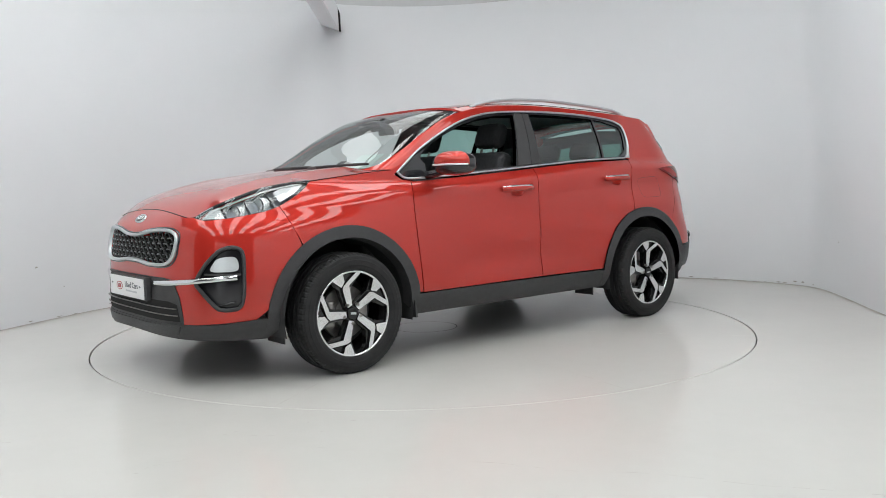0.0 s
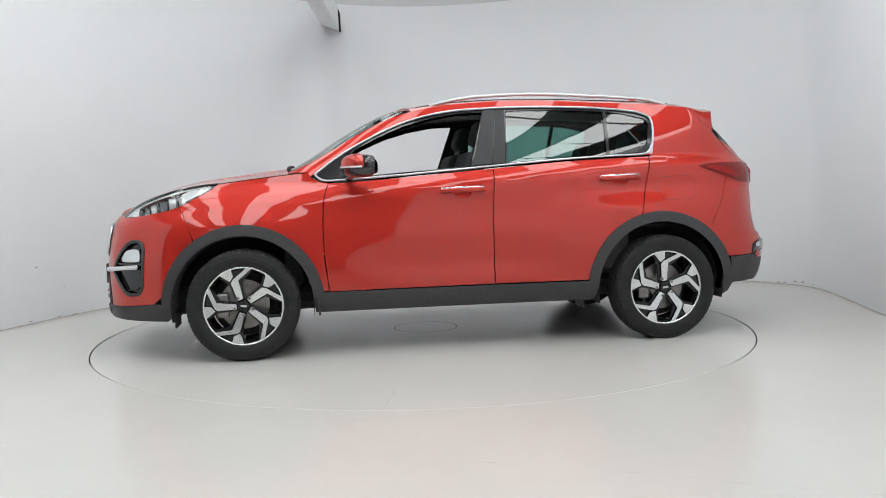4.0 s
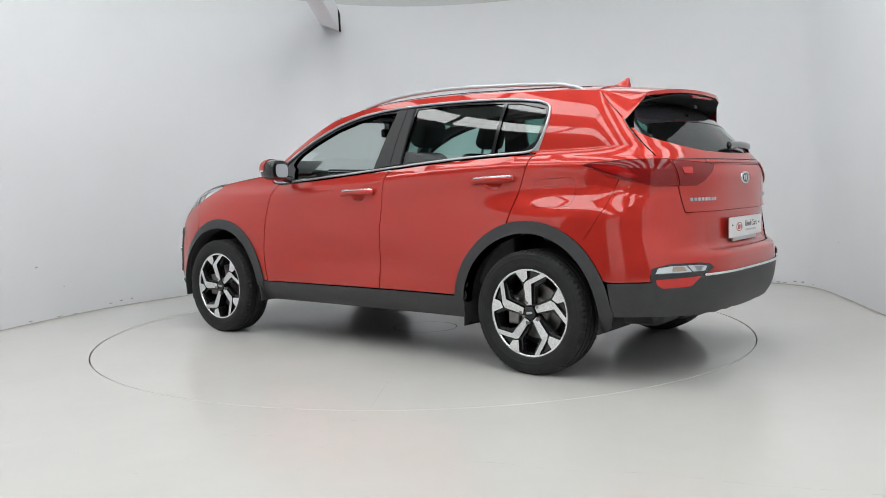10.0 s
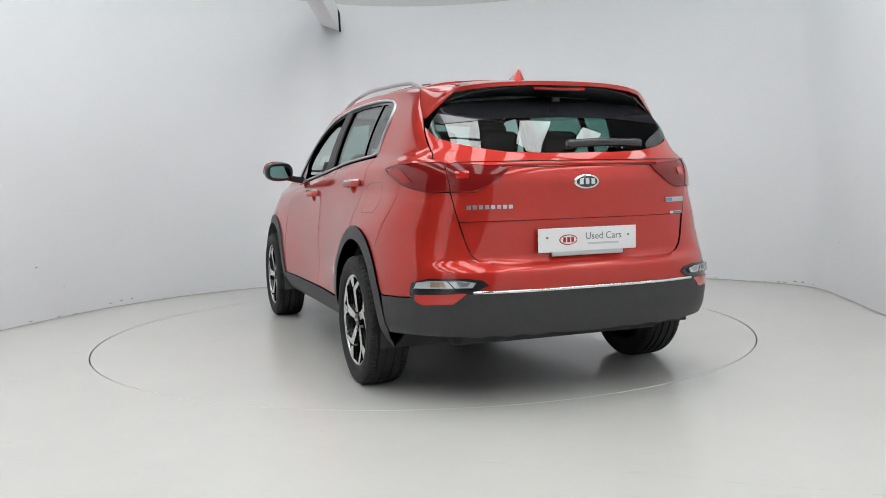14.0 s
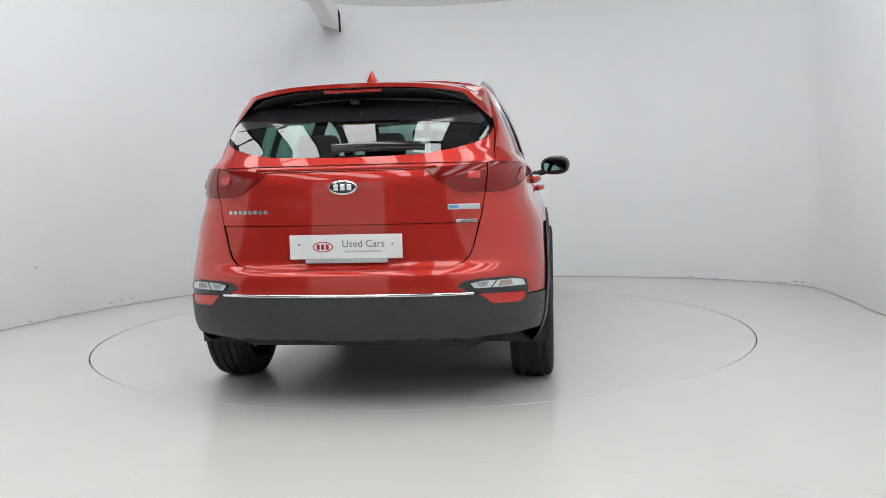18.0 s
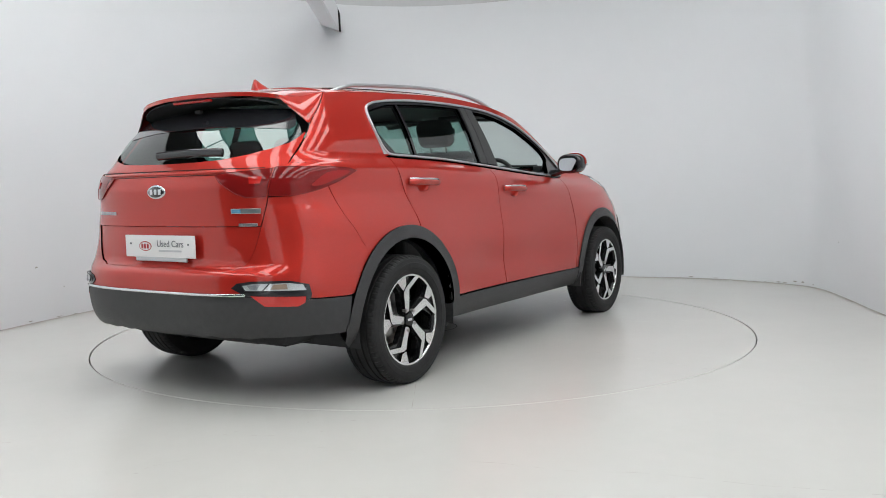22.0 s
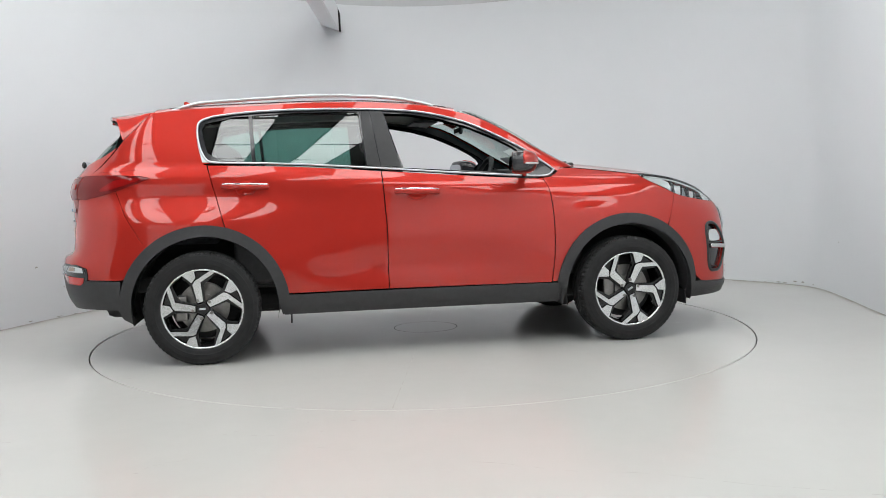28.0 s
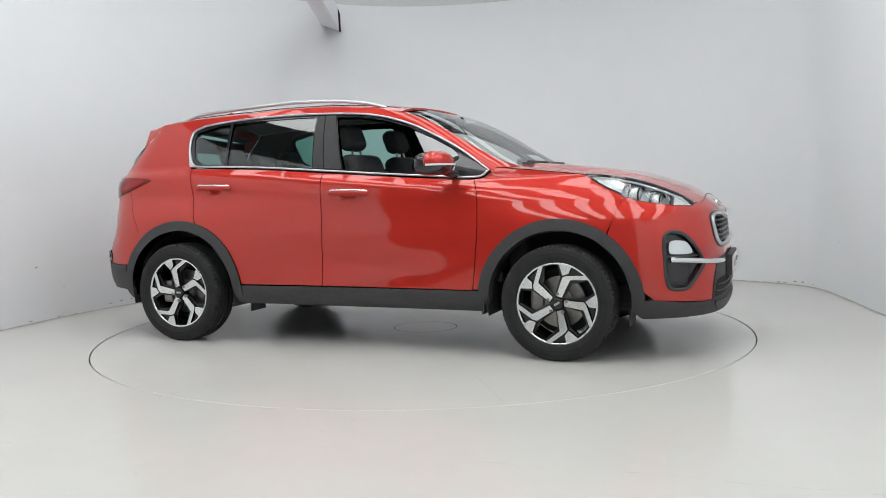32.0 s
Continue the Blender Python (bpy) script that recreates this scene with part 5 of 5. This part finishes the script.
seat(0.36, 0.02)
seat(-0.36, 0.02)
part("rear_bench", box(-0.98, -0.62, 0.56, -0.45, 0.62, 0.76, 0.06, 4), CLOTH, car, "dark rear bench", at=SHIFT)
m = Matrix.Translation((-0.98, 0, 0.70)) @ pose(0, 0, 0, 0, -22, 0)
part("bench_back", box(-0.08, -0.62, 0.0, 0.08, 0.62, 0.52, 0.06, 4, turn=m), CLOTH, car, "dark rear bench back", at=SHIFT)
for y in (-0.38, 0.0, 0.38):
    part("headrest", box(-0.05, y - 0.12, 0.53, 0.05, y + 0.12, 0.67, 0.045, 4, turn=m), CLOTH, car, "dark padded headrest", at=SHIFT)
# steering wheel on the right
wm = Matrix.Translation((0.47, -0.36, 1.035)) @ pose(0, 0, 0, 0, -65, 0)
ring = [tuple(wm @ Vector((0.185 * math.cos(2 * math.pi * i / 32), 0.185 * math.sin(2 * math.pi * i / 32), 0))) for i in range(32)]
tube("steering_wheel", ring, 0.016, TRIM, car, 8, True, label="dark steering wheel").location = SHIFT
part("steering_hub", box(-0.06, -0.075, -0.03, 0.06, 0.075, 0.02, 0.02, 3, turn=wm), TRIM, car, at=SHIFT)
part("steering_spoke", box(-0.02, -0.18, -0.01, 0.02, 0.18, 0.005, 0.005, turn=wm), SATIN, car, at=SHIFT)
# inner mirror, visors, belts, paper on the dash
part("inner_mirror", box(0.385, -0.11, 1.385, 0.415, 0.11, 1.445, 0.014, 3), GLOSS, car, "black inner mirror", at=SHIFT)
part("mirror_stem", box(0.40, -0.02, 1.43, 0.46, 0.02, 1.50, 0.008), GLOSS, car, at=SHIFT)
for y in (-0.36, 0.36):
    part("sun_visor", box(0.10, y - 0.20, 1.487, 0.28, y + 0.20, 1.505, 0.008, turn=None), TRIM, car, "dark sun visor", at=SHIFT)
part("dash_paper", box(-0.08, -0.13, 0.0, 0.08, 0.13, 0.003, turn=Matrix.Translation((0.90, 0.42, 1.185)) @ pose(0, 0, 0, 0, 33, 0)), PAPER, car, "white paper sheet on the dashboard", at=SHIFT)
part("dash_paper", box(0.62, 0.12, 1.088, 0.78, 0.40, 1.091), PAPER, car, "white paper sheet on the dashboard", at=SHIFT)

# ------------------------------------------------------------------ the room
R_DISC = 2.2625
WALL = spl([(-3.246, 0.361), (-3.061, 0.925), (-2.812, 1.52), (-2.25, 2.30), (-1.3, 2.92), (0.0, 3.17), (1.523, 2.98), (2.25, 2.72), (2.70, 2.52), (3.105, 2.215),
            (3.469, 1.75), (3.575, 1.40), (3.49, 0.74), (3.335, -0.12), (3.15, -1.6), (3.05, -3.2), (2.85, -4.5), (2.45, -5.5), (1.85, -6.2), (1.30, -6.6)], 8)
WALL = spl([(-3.85, -3.9), (-3.95, -3.0), (-3.70, -1.0), (-3.246, 0.361)], 8)[:-1] + WALL
# short wall between the way in and the opening behind the camera
WALL_BACK = spl([(-1.40, -6.65), (-2.0, -6.4), (-2.6, -6.05)], 6)
H_WALL, H_ROOF = 2.955, 5.33
LIGHT_X, LIGHT_Y, LIGHT_W, LIGHT_L = [-4.05 + 1.5 * i for i in range(7)], (-8.01, -5.92, -3.83, -1.74, 0.355), 0.66, 1.99


def ring_mesh(r0, r1, z, n=128, cx=0.0, cy=0.0):
    V, F = [], []
    for i in range(n):
        a = 2 * math.pi * i / n
        V += [(cx + r0 * math.cos(a), cy + r0 * math.sin(a), z), (cx + r1 * math.cos(a), cy + r1 * math.sin(a), z)]
    for i in range(n):
        j = (i + 1) % n
        F.append((2 * i, 2 * i + 1, 2 * j + 1, 2 * j))
    return V, F


def build_floor():
    circle = [((R_DISC + 0.005) * math.cos(2 * math.pi * i / 160), (R_DISC + 0.005) * math.sin(2 * math.pi * i / 160)) for i in range(160)]
    outer = list(WALL) + [(1.30, -7.2), (-4.2, -7.2)]
    v, f, loops = fill(outer, 0.4, [circle])
    V = [(x, y, 0.0) for x, y in v]
    F = [tuple(t) for t in f]
    k = len(V)
    c = loops[1]
    V += [(x, y, 0.0) for x, y in c] + [(x, y, -0.03) for x, y in c]
    for i in range(len(c)):
        j = (i + 1) % len(c)
        F.append((k + i, k + j, k + len(c) + j, k + len(c) + i))
    fl = make("floor", V, F, FLOORPAINT, smooth=False)
    tagged(fl, "glossy off-white painted concrete floor with faint scuffs", "floor", kind="structure")
    V, F = ring_mesh(R_DISC - 0.06, R_DISC + 0.06, -0.03)
    pit = make("floor_gap", V, F, PIT, smooth=False)
    tagged(pit, "dark gap round the turntable in the floor", "floor gap", kind="structure")


build_floor()


def build_wall(name, line, z0, z1, back, thick=0.15, label="", crest=None, paint=WALLPAINT):
    """A standing shell along a line in the plan, set back from it; crest lifts its top edge."""
    n = len(line)
    V, F = [], []
    for top, dd in ((0, back), (1, back), (1, back + thick), (0, back + thick)):
        for i in range(n):
            a, b = line[max(i - 1, 0)], line[min(i + 1, n - 1)]
            t = Vector((b[0] - a[0], b[1] - a[1])).normalized()
            V.append((line[i][0] - t.y * dd, line[i][1] + t.x * dd, (z1 + (crest(line[i][0]) if crest else 0)) if top else z0))
    for k in range(3):
        for i in range(n - 1):
            F.append((k * n + i, k * n + i + 1, (k + 1) * n + i + 1, (k + 1) * n + i))
    F += [(0, n, 2 * n, 3 * n), (n - 1, 4 * n - 1, 3 * n - 1, 2 * n - 1)]
    tagged(make(name, V, F, paint), label, "wall", kind="structure")


build_wall("wall_round", WALL, 0.0, H_WALL, 0.0, label="smooth curved white painted studio wall with small chips", crest=lambda x: 0.02 * min(abs(x) / 0.9, 3) ** 2)
build_wall("wall_back", WALL_BACK[::-1], 0.0, H_WALL, 0.0, label="short curved white painted wall beside the way in")
# added backing above the curved wall; its shade is in the paint
build_wall("wall_upper", WALL, 2.80, 3.25, 0.16, 0.1, label="added upper wall behind the curved wall, its grey standing in for shade", paint=UPPERSHADE)


def base_joint():
    """Thin dirty line of filler where the wall meets the floor."""
    V, F, n = [], [], len(WALL)
    for d, z in ((0.010, 0.0015), (0.0015, 0.010)):
        for i in range(n):
            a, b = WALL[max(i - 1, 0)], WALL[min(i + 1, n - 1)]
            t = Vector((b[0] - a[0], b[1] - a[1])).normalized()
            V.append((WALL[i][0] + t.y * d, WALL[i][1] - t.x * d, z))
    F = [(i, i + 1, n + i + 1, n + i) for i in range(n - 1)]
    tagged(make("baseboard", V, F, CRACK, smooth=False), "thin grey filler joint at the foot of the wall", "wall joint", kind="structure")


base_joint()

# small chips and scuffs in the wall's paint, mostly near the floor
def wall_spot(x, y):
    i = min(range(1, len(WALL) - 1), key=lambda k: (WALL[k][0] - x) ** 2 + (WALL[k][1] - y) ** 2)
    t = Vector((WALL[i + 1][0] - WALL[i - 1][0], WALL[i + 1][1] - WALL[i - 1][1], 0)).normalized()
    a = Vector((x - WALL[i][0], y - WALL[i][1], 0)).dot(t)
    return Vector((WALL[i][0], WALL[i][1], 0)) + t * a, t


def flake(c, a, b, w, h, rng):
    n = 9
    return [c + a * (w / 2 * math.cos(2 * math.pi * i / n) * rng.uniform(0.6, 1.1)) + b * (h / 2 * math.sin(2 * math.pi * i / n) * rng.uniform(0.5, 1.1)) for i in range(n)]


def wear():
    rng = random.Random(4)
    wall = bpy.data.objects["wall_round"]
    for x, y, z, w, h in ((3.26, 1.93, 0.012, 0.03, 0.010), (3.38, 1.85, 0.020, 0.06, 0.012), (3.42, 1.80, 0.022, 0.05, 0.012), (3.47, 1.70, 0.040, 0.05, 0.016), (3.50, 1.62, 0.040, 0.05, 0.014),
                          (3.53, 1.50, 0.030, 0.03, 0.012), (3.55, 0.95, 0.46, 0.014, 0.020), (2.95, 2.33, 0.018, 0.06, 0.010), (2.75, 2.48, 0.022, 0.05, 0.010), (-3.12, 0.75, 0.45, 0.035, 0.018),
                          (-3.02, 1.02, 0.26, 0.012, 0.014), (-2.82, 1.50, 0.045, 0.04, 0.012), (-2.76, 1.60, 0.055, 0.04, 0.016), (-2.70, 1.70, 0.060, 0.03, 0.014), (-3.15, 0.66, 0.025, 0.05, 0.012),
                          (-3.05, 0.95, 0.018, 0.08, 0.010), (-2.98, 1.13, 0.012, 0.05, 0.009)):
        p, t = wall_spot(x, y)
        inn = Vector((t.y, -t.x, 0))
        V = flake(p + inn * 0.003 + Vector((0, 0, z)), t, Vector((0, 0, 1)), w, h, rng)
        make("paint_chip", V, [tuple(range(len(V)))], CRACK, wall, smooth=False, label="small brownish chip in the paint")
    floor = bpy.data.objects["floor"]
    for line in (((0.081, -2.992), (0.292, -3.051), (0.485, -3.144), (0.774, -3.201), (1.098, -3.343), (1.28, -3.403), (1.426, -3.457), (1.9, -3.65)),
                 ((-1.082, -3.015), (-1.056, -2.955), (-1.009, -2.915), (-0.967, -2.899), (-0.93, -2.87)), ((-0.555, -2.733), (-0.354, -2.812), (-0.297, -2.825))):
        q = spl(line, 6)
        V, F = [], []
        for i, (x, y) in enumerate(q):
            w = rng.uniform(0.0004, 0.0022)
            j = rng.uniform(-0.003, 0.003)
            V += [(x, y + j - w, 0.0012), (x, y + j + w, 0.0012)]
        F = [(2 * i, 2 * i + 2, 2 * i + 3, 2 * i + 1) for i in range(len(q) - 1) if rng.random() < 0.75]
        make("floor_crack", V, F, CRACK, floor, smooth=False, label="hairline crack in the floor paint")
    for x, y, w in ((-0.865, -2.56, 0.03), (-0.821, -2.525, 0.02), (-0.731, -2.591, 0.03), (-0.658, -2.599, 0.05), (-0.53, -2.412, 0.012), (-0.331, -2.408, 0.03), (-0.451, -2.557, 0.014),
                    (-1.189, -3.016, 0.012), (-1.08, -3.02, 0.022), (-1.771, -2.574, 0.05)):
        V = flake(Vector((x, y, 0.0012)), Vector((1, 0, 0)), Vector((0, 1, 0)), w, 0.008, rng)
        make("floor_chip", V, [tuple(range(len(V)))], CRACK, floor, smooth=False, label="small chip in the floor paint")


wear()

# hall round the studio: roof with bright rooflight strips between dark purlins
def build_hall():
    for nm, b in (("wall_west", (-8.2, -10.2, 0, -8.0, 8.2, H_ROOF)), ("wall_east", (8.0, -10.2, 0, 8.2, 8.2, H_ROOF)), ("wall_north", (-8.0, 8.0, 0, 8.0, 8.2, H_ROOF)), ("wall_south", (-8.0, -10.2, 0, 8.0, -10.0, H_ROOF))):
        tagged(part(nm, box(*b), HALLPAINT, None), "plain dark grey hall wall behind the studio", "wall", kind="structure")
    tagged(part("ceiling", box(-8.2, -10.2, H_ROOF, 8.2, 8.2, H_ROOF + 0.15), CEILING, None), "grey hall roof lining", "ceiling", kind="structure")
    tagged(part("ground", box(-8.2, -10.2, -0.3, 8.2, 8.2, -0.06), HALLPAINT, None), "dark grey concrete slab under the studio floor", "ground", kind="structure")


def roof_light(x, y, w, l, glow=LAMP):
    p = tagged(new("roof_light"), "long white glowing roof light panel under the hall roof", "roof light", "roof lights")
    p.location = (x, y, H_ROOF)
    part("frame", box(-w / 2 - 0.03, -l / 2 - 0.03, -0.06, w / 2 + 0.03, l / 2 + 0.03, 0.0, 0.004), PLASTIC, p)
    part("diffuser", box(-w / 2, -l / 2, -0.066, w / 2, l / 2, -0.058), glow, p, "glowing white diffuser")
    return p


build_hall()
for lx in LIGHT_X:
    for ly in LIGHT_Y[:4] if lx > 3 else LIGHT_Y:
        roof_light(lx, ly, LIGHT_W, LIGHT_L)
# unseen glowing sheets added beyond the wall, to brighten the windscreen's reflection
for lx in (-3.3, -1.1, 1.1, 3.3):
    tagged(roof_light(lx, 5.75, 2.12, 3.9, FILLSHEET), "wide pale glowing sheet added out of view to brighten the windscreen", "roof light", "roof sheets")

# steel beam end that stands out of the wall, in a rough dark pocket
beam = tagged(new("roof_beam"), "white painted steel beam end set into the wall", "beam")
beam.location = (-0.93, 3.06, 2.812)
bm = bmesh.new()
q = [bm.verts.new((x, y, z)) for y in (-1.9, 0.06) for x, z in ((-0.088, -0.062), (0.098, -0.124), (0.090, 0.130), (-0.096, 0.190))]
bm.faces.new(q[:4])
bm.faces.new(q[:3:-1])
for i in range(4):
    bm.faces.new((q[i], q[i + 4], q[(i + 1) % 4 + 4], q[(i + 1) % 4]))
part("beam_body", bevelled(bm, 0.005), WALLPAINT, beam)
bm = bmesh.new()
q = [bm.verts.new(v) for v in ((0.094, -0.030, -0.124), (0.114, -0.030, -0.131), (0.112, -0.030, 0.06), (0.090, -0.030, 0.12), (0.094, 0.05, -0.124), (0.114, 0.05, -0.131), (0.112, 0.05, 0.06), (0.090, 0.05, 0.12))]
bm.faces.new(q[:4])
bm.faces.new(q[:3:-1])
for i in range(4):
    bm.faces.new((q[i], q[i + 4], q[(i + 1) % 4 + 4], q[(i + 1) % 4]))
part("wall_pocket", bm, PIT, beam, "dark gap beside the beam")

# turntable
def build_turntable():
    V = [(0, 0, 0.0)]
    F = []
    n = 160
    for r in (0.6, 1.2, 1.8, R_DISC - 0.008, R_DISC - 0.004):
        for i in range(n):
            a = 2 * math.pi * i / n
            V.append((r * math.cos(a), r * math.sin(a), 0.0 if r < R_DISC - 0.005 else -0.003))
    for i in range(n):
        V.append(((R_DISC - 0.004) * math.cos(2 * math.pi * i / n), (R_DISC - 0.004) * math.sin(2 * math.pi * i / n), -0.03))
    for i in range(n):
        j = (i + 1) % n
        F.append((0, 1 + i, 1 + j))
        for k in range(5):
            F.append((1 + k * n + i, 1 + (k + 1) * n + i, 1 + (k + 1) * n + j, 1 + k * n + j))
    t = tagged(new("turntable"), "round white painted turntable set flush in the floor", "turntable")
    make("deck", V, F, FLOORPAINT, t, smooth=False)
    V, F = ring_mesh(0.226, 0.231, 0.002, 96)
    make("centre_joint", V, F, PIT, t, smooth=False, label="thin dark round joint")
    for k in range(8):
        a = radians(122.6 + 45 * k)
        d, s = Vector((math.cos(a), math.sin(a), 0)), Vector((-math.sin(a), math.cos(a), 0))
        w0, w1 = 0.0014, 0.0022
        V = [d * 0.235 + s * w0, d * 0.235 - s * w0, d * (R_DISC - 0.03) - s * w1, d * (R_DISC - 0.03) + s * w1]
        make("deck_joint", [v + Vector((0, 0, 0.002)) for v in V], [(0, 1, 2, 3)], CRACK, t, smooth=False, label="faint joint between deck plates")
    return t


turntable = build_turntable()


# ------------------------------------------------------------------ sub-parts go under the part that carries them
def centre(ob):
    n = len(ob.data.vertices)
    c = np.empty(n * 3)
    ob.data.vertices.foreach_get("co", c)
    return ob.matrix_basis @ Vector(c.reshape(n, 3).mean(0))


CARRIED = {
    "front_door rear_door": "door_handle handle_chrome handle_cup door_lining pillar_cover rear_door_glass",
    "door_mirror": "mirror_cap mirror_indicator mirror_glass mirror_arm",
    "seat_cushion rear_bench": "seat_back bench_back headrest headrest_post",
    "grille_back": "grille_bar grille_frame grille_edge",
    "head_lamp lamp_surround": "projector_barrel lamp_ring projector turn_reflector side_reflector lamp_divider reflector_rib daytime_lamp lamp_lens lamp_rim indicator reflector reversing_lamp lamp_facet lamp_cover",
    "fog_housing": "fog_rim fog_reflector fog_lens fog_divider vent_fin bumper_blade",
    "tail_lamp": "lamp_glow", "gate_lamp": "brake_light", "head_lamp tail_lamp gate_lamp": "lamp_edge",
    "board": "board_mark board_mark_field board_mark_bar board_words board_line board_screw board_holder",
    "badge_ring": "badge_field badge_bar", "trim_badge": "trim_badge_blue trim_badge_dark",
    "steering_wheel": "steering_hub steering_spoke", "inner_mirror": "mirror_stem",
    "spoiler": "spoiler_underside spoiler_flank spoiler_fin high_brake_light washer_jet",
    "mouth_cover": "mouth_void intake_bar", "wiper": "wiper_pivot", "rear_glass": "glass_band glass_edge", "windscreen": "screen_band",
    "quarter_panel": "fuel_flap_seam", "tailgate": "gate_crease gate_seam name_bar", "roof": "roof_gutter roof_rail",
}


def carry():
    kin = [ob for ob in car.children if ob.type == "MESH"]
    mid = {ob: centre(ob) for ob in kin}
    kind = collections.defaultdict(list)
    for ob in kin:
        kind[ob.name.split(".")[0]].append(ob)
    for hosts, kids in CARRIED.items():
        bearers = [ob for h in hosts.split() for ob in kind[h]]
        for ob in [o for k in kids.split() for o in kind[k]]:
            best = min(bearers, key=lambda h: (mid[h] - mid[ob]).length)
            local = best.matrix_basis.inverted() @ ob.matrix_basis
            ob.parent = best
            ob.matrix_basis = local


carry()


def motions():
    rows = [(t, pose(0, 0, 0, 0, 0, a)) for t, a in SPIN]
    walk(car, rows)
    walk(turntable, rows)


motions()
